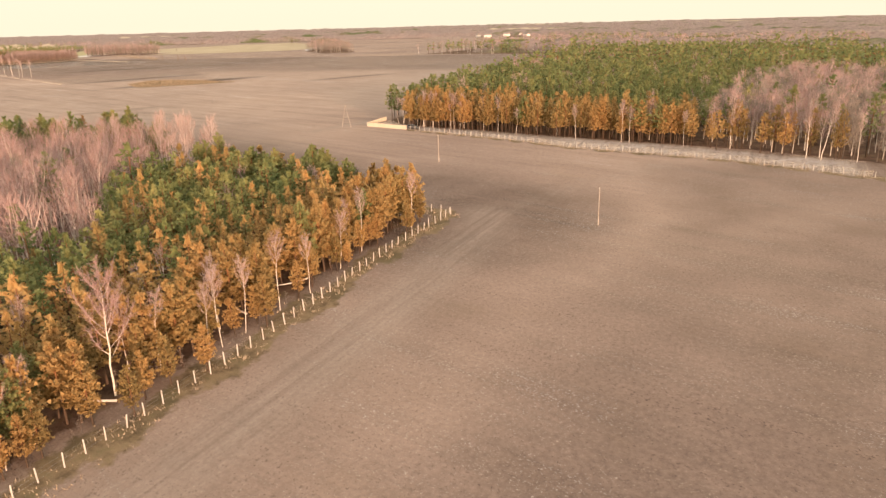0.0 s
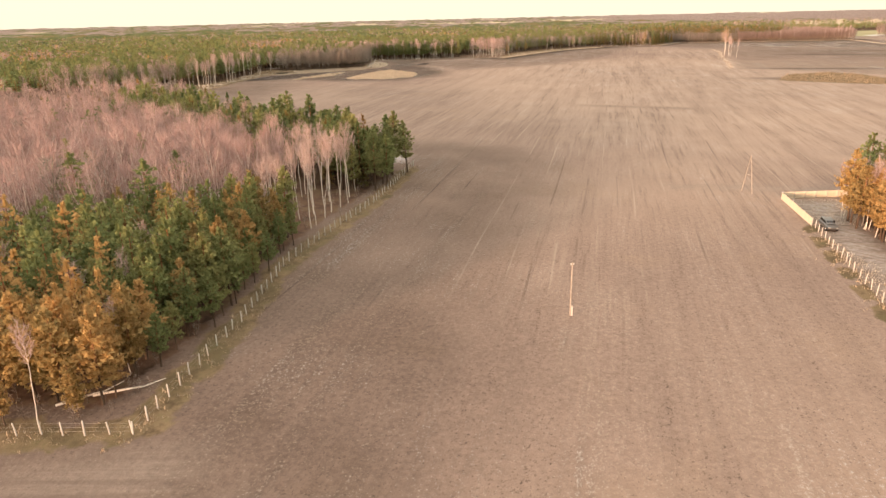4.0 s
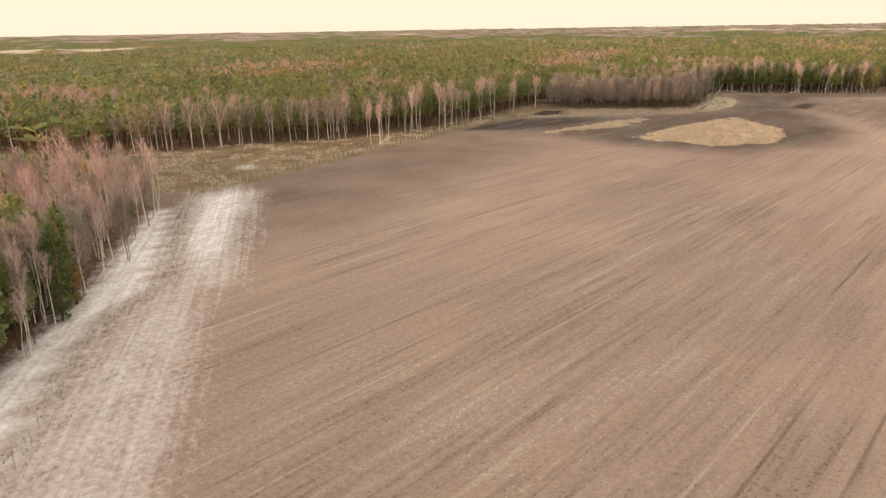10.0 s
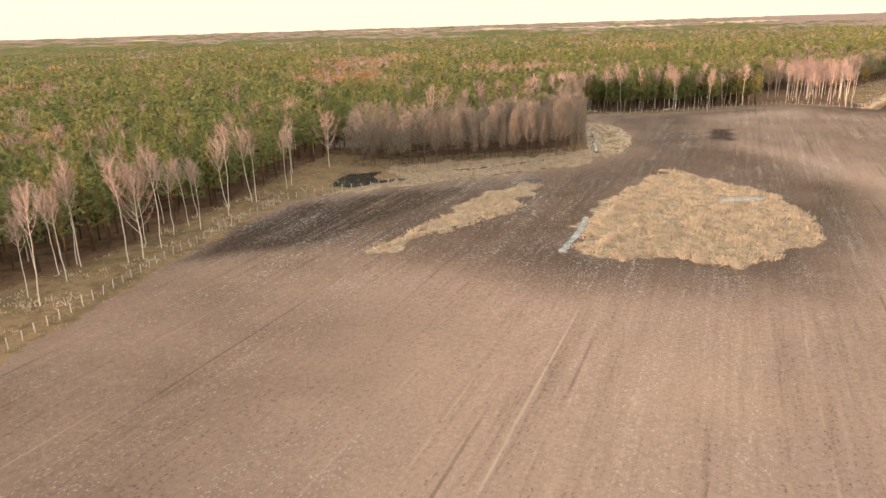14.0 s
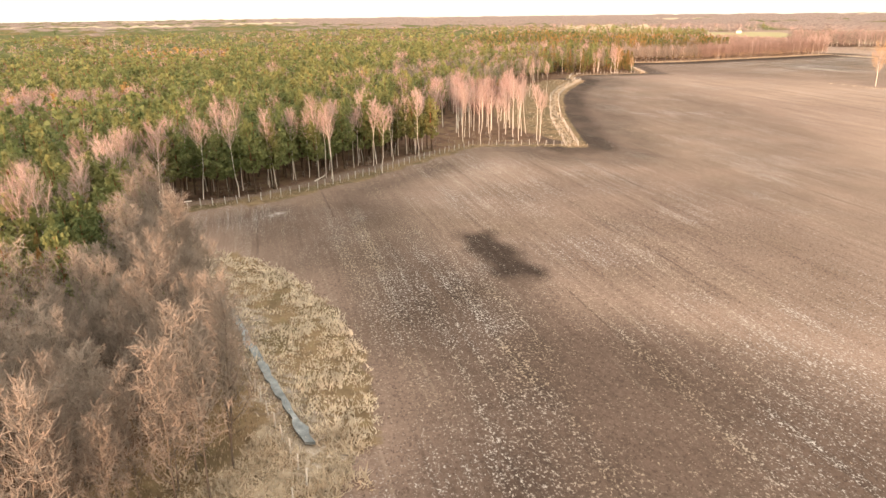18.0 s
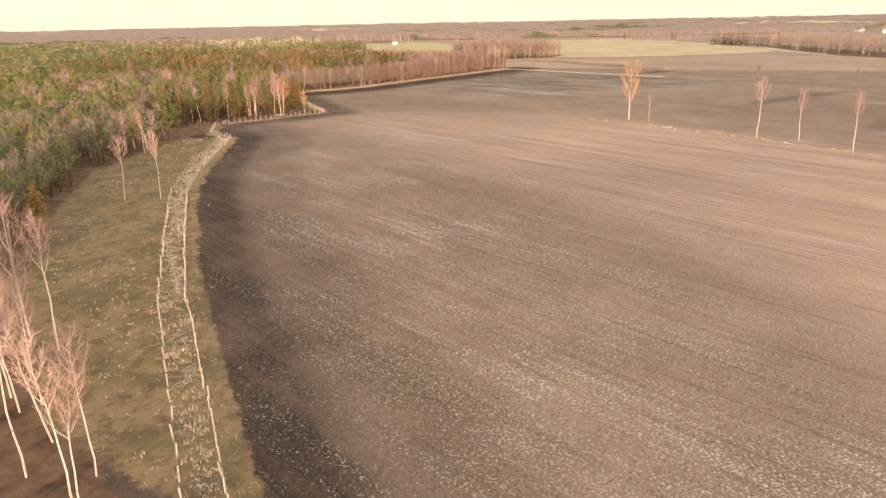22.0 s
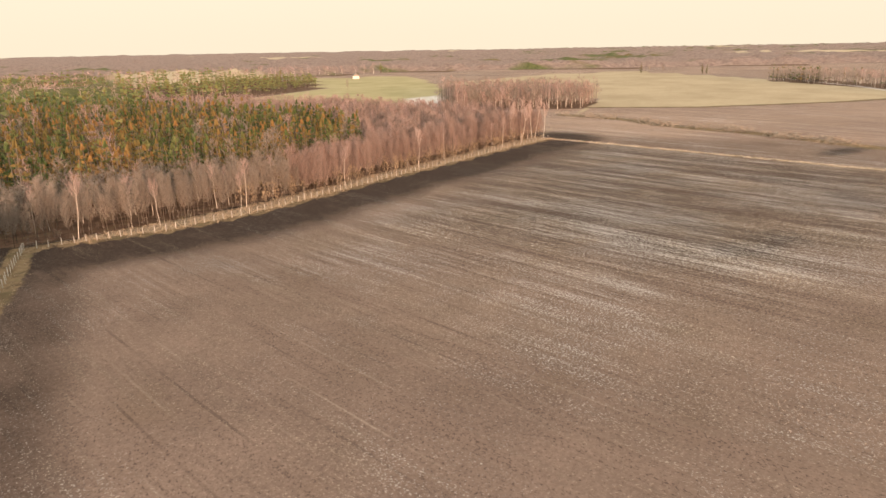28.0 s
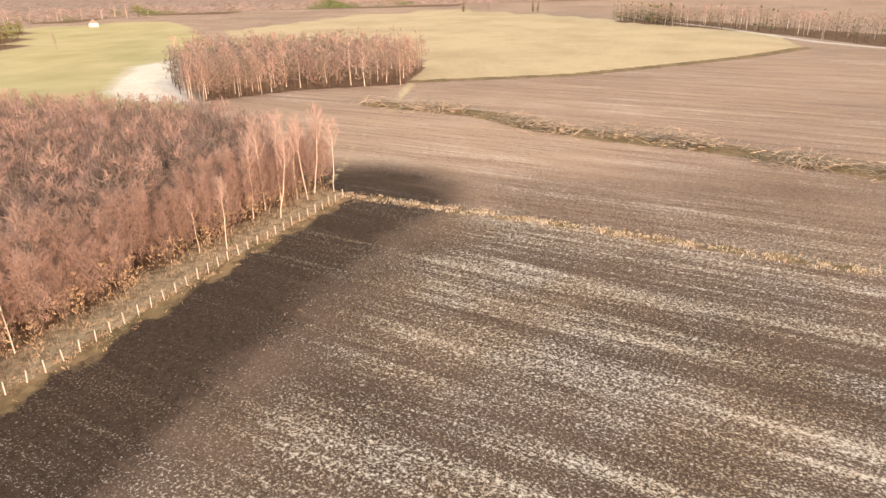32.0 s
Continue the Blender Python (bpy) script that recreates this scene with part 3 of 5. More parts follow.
WOOD_NORTH = [(-900, 330), (-88, 303), (-62, 326), (-42, 336), (-27, 345), (-17, 370), (-8, 392), (0, 420), (8, 445), (28, 443), (56, 453), (69, 462), (80, 484), (86, 511), (105, 506), (154, 517), (172, 521), (195, 535), (215, 556), (240, 580), (275, 606), (300, 613), (325, 625), (345, 632), (365, 623), (385, 613), (400, 630), (443, 672), (465, 655), (560, 622), (610, 606), (640, 624), (662, 664), (670, 710), (705, 800), (760, 900), (900, 1100), (1000, 1600), (-900, 1600)]
ALDER_GROVE = [(16, 427), (36, 427.5), (50, 429.5), (60, 431), (68, 432.5), (73, 438), (78, 456), (81, 478), (80, 484), (76, 470), (69, 462), (56, 453), (42, 447), (28, 443), (10, 448)]
BIRCH_GROVE = [(171, 521), (180, 513), (189, 506), (198, 522), (212, 540), (195, 552), (172, 540)]
SCRUB = [(195, 552), (225, 560), (245, 582), (275, 606), (300, 612), (325, 622), (300, 660), (240, 640), (200, 600)]
SPRUCE_WOOD = [(346, 638), (365, 631), (383, 622), (395, 635), (436, 674), (400, 720), (320, 690), (325, 640)]
ALDER_ROW = [(443, 672), (464, 654), (482, 645), (500, 638), (508, 652), (490, 668), (460, 695), (440, 690)]
RUSTY_WOOD = [(460, 690), (490, 662), (508, 648), (540, 643), (565, 652), (600, 690), (625, 780), (620, 900), (480, 860), (420, 780), (420, 720)]
HEDGE = [(500, 637), (527, 632), (560, 621), (583, 614), (606, 605), (617, 601), (620, 612), (585, 632), (545, 642), (508, 648)]
PINK_WOOD = [(565, 652), (545, 642), (585, 632), (620, 612), (636, 620), (647, 638), (660, 664), (666, 695), (684, 725), (705, 800), (690, 860), (625, 780), (600, 690)]
COPSE = [(700, 662), (722, 635), (731, 601), (780, 598), (810, 640), (800, 700), (745, 690)]
GREEN_LEA = [(690, 658), (745, 695), (800, 705), (870, 715), (1100, 835), (1150, 900), (1060, 960), (1000, 940), (905, 850), (790, 845), (745, 800), (690, 725)]
SNOW_LEA = [(698, 654), (738, 678), (770, 692), (812, 704), (840, 716), (800, 732), (755, 716), (722, 703), (704, 685)]
YOUNG_PINES = [(786, 848), (904, 853), (1048, 939), (1023, 1027), (880, 1000), (780, 900)]
DRY_LEA = [(614, 603), (738, 598), (750, 543), (798, 466), (829, 430), (900, 415), (1038, 474), (1110, 512), (1240, 600), (1200, 690), (1000, 760), (830, 690), (810, 600)]
EAST_WOOD = [(1020, 480), (956, 442), (893, 411), (825, 395), (784, 382), (700, 320), (730, 290), (860, 350), (1030, 430), (1060, 460)]
WOOD_SOUTH = [(113, 50), (124, 59), (300, 44), (522, 22), (700, -100), (700, -600), (-100, -600), (5, -135), (40, -100), (65, -74), (76, -54), (82, -36), (92, -5), (103, 24)]
REED_WEDGE = [(23, 366), (33, 381), (44, 399), (56, 405), (50, 394), (46, 384), (37, 377)]
REED_FIELD = [(52, 361), (60, 380), (69, 394), (88, 414), (93, 402), (99, 390), (97, 376), (92, 364), (76, 355), (64, 358)]
REED_BANK = [(12, 402), (28, 407), (45, 413), (64, 420), (80, 431), (74, 438), (72, 437), (57, 431), (33, 428), (24, 424), (27, 414), (18, 407)]
REED_NORTH = [(80, 431), (87, 443), (92, 461), (91, 477), (85, 483), (82, 468), (76, 445), (74, 438)]
POND_BANK = [(1, 396), (12, 404), (28, 410), (34, 424), (22, 437), (8, 447), (-1, 425), (-8, 400)]
REED_FAR = [(262, 262), (290, 290), (318, 292), (322, 270), (300, 216), (280, 235)]
POND = [(11.5, 409), (12.5, 415), (15, 420), (22, 421.5), (20, 416), (22, 412.5), (28, 413), (27, 411), (20, 409), (17, 407.5)]
OPEN_LAND = [(-500, -900), (-500, 60), (-150, 46), (6, 11), (48, 110), (-37, 259), (-15, 345), (9, 412), (88, 507), (190, 499), (324, 603), (386, 608), (447, 665), (610, 600), (640, 620), (664, 660), (674, 700), (700, 760), (745, 830), (900, 1010), (1060, 1010), (1250, 900), (1350, 600), (1500, 250), (1300, 60), (900, 120), (640, 200), (600, 34), (522, 19), (300, 40), (113, 50), (65, -71), (0, -140), (-120, -900)]


def drift(x, y, cell, seed):
    """Smooth random values over the plan."""
    g = np.random.default_rng(seed).normal(size=(64, 64))
    u, v = np.asarray(x) / cell, np.asarray(y) / cell
    i, j = np.floor(u).astype(int), np.floor(v).astype(int)
    a, b = smooth(u - i, 0, 1), smooth(v - j, 0, 1)
    q = lambda m, n: g[(i + m) % 64, (j + n) % 64]
    return (q(0, 0) * (1 - a) + q(1, 0) * a) * (1 - b) + (q(0, 1) * (1 - a) + q(1, 1) * a) * b


# ---- ground ----
def stretched(lo, hi, step, far):
    out, d, x = [], step, 0.0
    while x < far:
        d *= 1.2
        x += d
        out.append(x)
    out = np.array(out)
    return np.concatenate([lo - out[::-1], np.arange(lo, hi, step), hi + out])


gx, gy = stretched(-160, 905, 3.0, 5200), stretched(-120, 720, 3.0, 5200)
GX, GY = np.meshgrid(gx, gy)
wood = np.maximum(depth_in(WOOD_HOME, GX, GY), depth_in(WOOD_NORTH, GX, GY))
wood = np.maximum(wood, depth_in(WOOD_SOUTH, GX, GY))
for z in (HEDGE, COPSE, YOUNG_PINES, EAST_WOOD, ALDER_GROVE, BIRCH_GROVE):
    wood = np.maximum(wood, depth_in(z, GX, GY))
wood = np.maximum(wood, -depth_in(OPEN_LAND, GX, GY) - 15)
forest = smooth(wood, -2, 3)
fence_off = np.min([off_line(f, GX, GY) for f in ALL_FENCES], axis=0)
verge = smooth(3.0 - fence_off, 0, 2.0) * smooth(off_line(FENCE_SNOW, GX, GY), 0.3, 3)
CLEARING = [(-37, 259), (-27, 300), (-20, 333), (-9, 364), (8, 410), (-5, 405), (-20, 366), (-42, 334), (-62, 324), (-88, 300), (-70, 262)]
MEADOW_STRIP = [(190, 499), (239, 546), (285, 581), (324, 603), (322, 618), (275, 604), (240, 578), (213, 552), (196, 524)]
ROADSIDE = [(102, 45), (109, 61), (124, 58), (113, 50), (103, 24), (92, -5), (82, -36), (65, -74), (46, -71), (62, -45), (75, -7), (84, 8)]
DITCH_BANK = [(8, 430), (15, 422), (38, 422), (62, 430), (74, 439), (81, 470), (78, 472), (71, 444), (56, 439), (36, 437), (16, 434)]
for z in (CLEARING, MEADOW_STRIP, ROADSIDE, DITCH_BANK, REED_FAR, REED_NORTH, POND_BANK):
    verge = np.maximum(verge, smooth(depth_in(z, GX, GY), -1.5, 2))
HEDGE_FOOT = [(447, 665), (465, 649), (482, 640), (527, 627), (560, 616), (583, 609), (611, 598), (615, 605), (587, 616), (562, 623), (529, 634), (484, 647), (460, 660)]
verge = np.maximum(verge, smooth(depth_in(HEDGE_FOOT, GX, GY), -1.5, 2))
foot = smooth(depth_in(HEDGE_FOOT, GX, GY), -1.5, 1.5)
VERGE_EAST = [(611, 600), (597, 566), (584, 537), (566, 498), (520, 410), (460, 300)]
VERGE_TREES = [(391, 515), (369, 471), (348, 439), (336, 417), (290, 340)]
verge = np.maximum(verge, smooth(2.0 - off_line(VERGE_EAST, GX, GY), 0, 2))
verge = np.maximum(verge, 0.5 * smooth(1.6 - off_line(VERGE_TREES, GX, GY), 0, 2))
verge = np.maximum(verge, smooth(5 - off_line([(738, 599), (750, 543), (798, 466), (829, 430)], GX, GY), 0, 3))
WINDROW = [(694, 606), (686, 590), (676, 574), (662, 563), (650, 547), (640, 527), (626, 510), (610, 493)]
verge = np.maximum(verge, 0.9 * smooth(7 - off_line(WINDROW, GX, GY), 0, 5))
reed = np.max([smooth(depth_in(z, GX, GY) + drift(GX, GY, 5.0, 3) * 1.3, -1, 1.5) for z in (REED_WEDGE, REED_FIELD, REED_BANK)], axis=0)
verge = np.maximum(verge, reed)
reed = np.maximum(reed, 0.75 * foot)
ROAD = [(105, 42), (99, 16), (88, -8), (77, -40), (58, -74)]
verge = verge * (1 - smooth(depth_in(ROADSIDE, GX, GY), -1.0, 1.0))
meadow = np.maximum(smooth(depth_in(DRY_LEA, GX, GY), -4, 4), smooth(depth_in(GREEN_LEA, GX, GY), -4, 4))
SNOW_STRIP = [(43, 109), (27, 135), (9, 166), (-8, 196), (-11, 214), (-36, 251), (-41, 260), (-33, 274), (-27, 266), (-14, 246), (-4, 229), (6, 208), (17, 190), (32, 162), (49, 132), (52, 118)]
SNOW_INNER = [(40, 121), (30, 136), (13, 166), (-5, 197), (-8, 214), (-33, 251), (-39, 247), (-20, 211), (-12, 193), (-3, 172), (14, 148), (27, 131)]
SNOW_END = [(-36, 258), (-20, 228), (-4, 212), (2, 216), (-8, 236), (-24, 266), (-33, 270)]
snow = np.maximum(smooth(depth_in(SNOW_STRIP, GX, GY), -5, 8) * 0.64, smooth(depth_in(SNOW_INNER, GX, GY), -1.5, 3.0) * 0.80)
snow = np.maximum(snow, smooth(depth_in(SNOW_END, GX, GY), -9, 8) * 0.80)
snow = np.maximum(snow, smooth(depth_in(SNOW_LEA, GX, GY), -6, 6) * 0.74)
snow = np.maximum(snow, 0.7 * smooth(4 - off_line([(1058, 460), (950, 428), (854, 412), (800, 386)], GX, GY), -2, 3))
snow = np.maximum(snow, 0.42 * smooth(3.0 - off_line([(363, 311), (323, 208), (292, 145)], GX, GY), -2, 3))
snow = np.maximum(snow, 0.42 * smooth(3.0 - off_line([(412, 375), (460, 344)], GX, GY), -2, 3))
snow = np.maximum(snow, 0.42 * smooth(6 - off_line([(85, 476), (82, 462), (78, 446), (76, 432)], GX, GY), 0, 5))
snow = np.maximum(snow, 0.45 * smooth(depth_in(ROADSIDE, GX, GY), -0.5, 2.5))
snow = np.maximum(snow, 0.46 * smooth(1.9 - off_line(FENCE_VERGE, GX + 1.2, GY - 1.2), 0, 1.5))
snow = np.maximum(snow, 0.7 * smooth(2.2 - off_line([(a - 3.2, b - 2.0) for a, b in FENCE_SNOW[1:5]], GX, GY), -1, 2))
for sx, sy, r, v in ((10, 461, 7, 0.6), (-42, 289, 4, 0.7), (-68, 268, 9, 0.5), (45.3, 403.8, 2.4, 0.5), (103, 492, 2.0, 0.7), (75, 60, 0, 0), (10, 86, 14, 0.32)):
    snow = np.maximum(snow, v * smooth(r - np.hypot(GX - sx, GY - sy), -3, 3))
# damp areas, other darker ground, and lying straw
STRIP_IN = [(190, 499), (239, 546), (285, 581), (324, 603), (300, 640), (180, 560)]
DAMP = [(-3, 372), (0, 386), (4, 398), (28, 407), (64, 418), (82, 430), (92, 460), (90, 500), (110, 499), (140, 505), (165, 512), (150, 500), (125, 488), (118, 470), (112, 440), (118, 415), (118, 390), (108, 365), (80, 345), (50, 350), (25, 362)]
dark_soil = 0.72 * smooth(depth_in(DAMP, GX, GY), -16, 10)
dark_soil = np.maximum(dark_soil, 1.0 * smooth(depth_in([(118, 466), (123, 463), (117, 446), (110, 447)], GX, GY), -1.5, 1.5))
# darker soil in bands along the fences
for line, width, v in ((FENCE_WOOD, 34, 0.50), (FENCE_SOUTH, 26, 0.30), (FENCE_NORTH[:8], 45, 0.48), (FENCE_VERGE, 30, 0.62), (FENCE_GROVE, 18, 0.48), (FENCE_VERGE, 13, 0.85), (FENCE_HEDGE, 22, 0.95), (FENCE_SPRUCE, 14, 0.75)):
    dark_soil = np.maximum(dark_soil, v * smooth(width - off_line(line, GX, GY), -0.5 * width, 0.5 * width))
dark_soil = np.maximum(dark_soil, 0.46 * smooth(GX, 340, 430) * smooth(640 - GX, 0, 30))
dark_soil = np.maximum(dark_soil, 0.40 * smooth(depth_in([(-160, -120), (-160, 24), (-70, 6), (-30, -6), (10, -18), (60, -22), (110, -120)], GX, GY), -10, 16))
dark_soil = np.maximum(dark_soil, 0.95 * smooth(depth_in([(-8, 362), (-2, 384), (6, 397), (28, 405), (44, 407), (42, 398), (30, 384), (14, 368)], GX, GY), -6, 6))
dark_soil = np.maximum(dark_soil, 0.45 * smooth(depth_in([(95, 480), (190, 492), (240, 540), (325, 600), (345, 575), (270, 480), (210, 425), (130, 400)], GX, GY), -25, 15))
dark_soil = np.maximum(dark_soil, 0.38 * smooth(depth_in([(420, 560), (391, 515), (336, 417), (290, 340), (330, 250), (520, 380), (600, 500), (600, 560)], GX, GY), -6, 12))
EAST_DAMP = [(480, 600), (560, 605), (606, 590), (580, 535), (540, 470), (500, 510), (470, 550)]
dark_soil = np.maximum(dark_soil, 0.78 * smooth(depth_in(EAST_DAMP, GX, GY), -45, 20))
for sx, sy, ax, ay, v in ((486, 540, 20, 7, 1.0), (600, 505, 20, 6, 0.9), (300, 250, 60, 14, 0.8), (335, 310, 60, 10, 0.7), (430, 400, 90, 10, 0.7), (470, 440, 60, 8, 0.7), (330, 150, 50, 8, 0.5), (150, 190, 40, 6, 0.35)):
    c, s = math.cos(0.6), math.sin(0.6)
    u, w2 = (GX - sx) * s + (GY - sy) * c, (GX - sx) * c - (GY - sy) * s
    dark_soil = np.maximum(dark_soil, v * smooth(1.3 - np.hypot(u / ay, w2 / ax), 0, 1))
straw = 0.34 * smooth(depth_in(DAMP, GX, GY), -30, 5)
straw = np.maximum(straw, 0.95 * smooth(depth_in(EAST_DAMP, GX, GY), -60, 5))
straw = np.maximum(straw, 0.38 * smooth(40 - off_line(FENCE_VERGE, GX, GY), -25, 15) * smooth(0.0 - depth_in(STRIP_IN, GX, GY), 0, 4))
straw = np.maximum(straw, 0.36 * smooth(depth_in([(110, 450), (180, 475), (240, 520), (330, 580), (350, 545), (260, 475), (200, 425), (130, 400)], GX, GY), -20, 15))
straw = np.maximum(straw, 0.25 * smooth(-depth_in([(-400, -300), (130, -300), (130, 420), (-400, 420)], GX, GY), 0, 60) * smooth(420 - GX, -60, 60))
straw = np.maximum(straw, 0.40 * smooth(GX, 380, 460))
straw = straw * smooth(-depth_in([(118, 467), (124, 464), (118, 445), (109, 446)], GX, GY), -1, 2)
straw = straw * smooth(np.minimum(off_line(FENCE_HEDGE, GX, GY) - 11, off_line(FENCE_VERGE, GX, GY)), 2, 20)
tread = np.maximum(0.85 * smooth(7.5 - off_line([(-140, 36), (-68, 17), (-42, 11), (-20, 7), (-4, 4), (8, 5)], GX, GY), 0, 9),
                   0.35 * smooth(3 - off_line([(4, 6), (30, -10), (70, -40)], GX, GY), 0, 3))
tread = np.maximum(tread, 1.35 * smooth(depth_in(ROADSIDE, GX, GY), -1.0, 1.0))
tread = np.maximum(tread, 0.9 * smooth(4 - off_line([(124, 62), (112, 70), (95, 76)], GX, GY), 0, 5))
# pale soil area; it also lightens the far field in place of haze
PALE_FIELD = [(115, 85), (300, 85), (520, 60), (620, 260), (400, 350), (330, 390), (260, 425), (180, 432), (135, 400), (120, 330), (112, 240), (105, 150)]
dry = smooth(depth_in(PALE_FIELD, GX, GY), -35, 25)
flat_till = smooth(-depth_in([(40, 40), (90, 60), (300, 70), (300, 900), (-400, 900), (-100, 60)], GX, GY), 0, 40) * smooth(140 - GX, 0, 60) * smooth(80 - GY, 0, 40)
lush = np.maximum(smooth(depth_in(GREEN_LEA, GX, GY), -4, 4), 0)
ny, nx = GX.shape
ii, jj = np.meshgrid(np.arange(ny - 1), np.arange(nx - 1), indexing="ij")
quads = np.stack([ii * nx + jj, ii * nx + jj + 1, (ii + 1) * nx + jj + 1, (ii + 1) * nx + jj], -1).reshape(-1, 4)
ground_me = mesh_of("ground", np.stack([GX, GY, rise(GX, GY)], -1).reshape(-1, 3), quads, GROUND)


def cover(me, name, *layers):
    a = me.color_attributes.new(name, 'FLOAT_COLOR', 'POINT')
    c = np.ones((len(me.vertices), 4), np.float32)
    for k, l in enumerate(layers):
        c[:, k] = np.asarray(l).ravel()
    a.data.foreach_set("color", c.ravel())


cover(ground_me, "cover_a", forest, verge, snow)
cover(ground_me, "cover_b", dark_soil, straw, meadow)
cover(ground_me, "cover_c", tread, lush, reed)
cover(ground_me, "cover_d", dry, flat_till, dry)
tagged(new("ground", ground_me), "harrowed brown field with furrows, straw, damp earth and grassy verges", "ground", kind="structure")


# ---- water ----
def ragged(poly, step=0.8, rough=0.25):
    p = np.asarray(poly, float)
    out = []
    for a, b in zip(p, np.roll(p, -1, 0)):
        n = max(1, int(np.linalg.norm(b - a) / step))
        for k in range(n):
            out.append(a + (b - a) * k / n + rng.normal(size=2) * rough)
    return np.array(out)


def sheet(name, poly, lift, mat, label, category, step=0.8, rough=0.25):
    q = ragged(poly, step, rough)
    z = float(rise(q[:, 0], q[:, 1]).max()) + lift
    bm = bmesh.new()
    top = [bm.verts.new((x, y, z)) for x, y in q]
    low = [bm.verts.new((x, y, z - 0.25)) for x, y in q]
    bm.faces.new(top)
    for k in range(len(top)):
        bm.faces.new((top[k - 1], low[k - 1], low[k], top[k]))
    bmesh.ops.recalc_face_normals(bm, faces=bm.faces)
    bmesh.ops.triangulate(bm, faces=bm.faces)
    me = bpy.data.meshes.new(name)
    bm.to_mesh(me)
    bm.free()
    me.materials.append(mat)
    return tagged(new(name, me), label, category, kind="structure")


def ribbon(line, width):
    p = np.asarray(line, float)
    d = np.gradient(p, axis=0)
    d /= np.linalg.norm(d, axis=1)[:, None]
    n = np.stack([-d[:, 1], d[:, 0]], 1) * width / 2
    return np.concatenate([p + n, (p - n)[::-1]])


sheet("water", POND, 0.03, WATER, "dark still pond water beside the dry reeds", "pond")
sheet("water", ribbon([(59.5, 380), (56, 372), (51, 362)], 1.1), 0.02, ICE, "narrow ditch of thin ice beside dry reeds", "ditch", 1.0, 0.15)
sheet("water", [(86, 387), (87.5, 389.5), (91, 389.5), (95.5, 388.5), (95, 387), (90, 386.5)], 0.02, ICE, "small pool of pale ice among dry reeds", "pool", 0.8, 0.2)
sheet("water", ribbon([(83, 471), (81.2, 460), (78, 446), (75.5, 434)], 0.7), 0.02, ICE, "straight ice-covered ditch along the fence", "ditch", 1.0, 0.12)
sheet("water", ribbon([(38, 420.3), (44, 421), (51, 423.4), (62, 428.2)], 0.9), 0.02, WATER, "dark winding ditch between reed banks", "ditch", 0.8, 0.25)
sheet("water", ribbon([(46, 413.8), (52, 416), (60, 419.2)], 0.5), 0.02, WATER, "dark furrow of water by the reed bank", "ditch", 0.8, 0.2)
sheet("water", [(51.5, 407.5), (53, 409), (56, 408.6), (57.5, 407), (55, 406.5)], 0.012, ICE, "frozen shallow puddle on dark earth", "puddle", 0.6, 0.3)

# ---- fences ----


def post_mesh():
    r = rng.uniform(0.065, 0.085)
    h = rng.uniform(1.4, 1.6)
    v, f = tube([(0, 0, 0), (0, 0, h * 0.5), (0.015, 0.01, h * 0.97), (0.015, 0.01, h)], [r, r * 0.95, r * 0.9, r * 0.35], 7)
    return mesh_of("post", v, f, POST)


POST_ME = [post_mesh() for k in range(6)]


def fence(line, label, gap=2.0, name="fence"):
    root = tagged(new(name), label, "fence")
    line = np.asarray(line, float)
    s = np.concatenate([[0], np.cumsum(np.linalg.norm(np.diff(line, axis=0), axis=1))])
    n = int(s[-1] / gap)
    d = np.linspace(0, s[-1], n + 1)
    x, y = np.interp(d, s, line[:, 0]), np.interp(d, s, line[:, 1])
    z = rise(x, y)
    for k in range(n + 1):
        o = part("post", POST_ME[rng.integers(6)], root)
        o.location = (x[k] + rng.normal() * 0.06, y[k] + rng.normal() * 0.06, z[k] - 0.08)
        o.rotation_euler = (rng.normal() * 0.04, rng.normal() * 0.04, rng.uniform(0, 6))
    for h in (0.35, 0.75, 1.15):
        part("wire", mesh_of("wire", *tube(np.stack([x, y, z + h], 1), np.full(n + 1, 0.008), 3), WIRE), root)
    return root


for line, label in ((FENCE_SOUTH, "pale timber post and wire fence along a pine wood"), (FENCE_WOOD, "pale timber post and wire fence beside birches and pines"),
                    (FENCE_SNOW, "timber post and wire fence beside a frosty headland"), (FENCE_NORTH, "long timber post and wire fence past the pond and reeds"),
                    (FENCE_GROVE, "timber post and wire fence before a birch grove"), (FENCE_VERGE, "timber post and wire fence along a grassy verge"),
                    (FENCE_SPRUCE, "timber post and wire fence round a dark wood"), (FENCE_HEDGE, "timber post and wire fence along bare willows"),
                    (FENCE_ROAD, "timber post and wire fence along a gravel road")):
    fence(line, label)
fence([(r[0] - 2.4, r[1] + 2.0) for r in FENCE_VERGE[:-1]], "second row of old fence posts in the verge", 3.0)


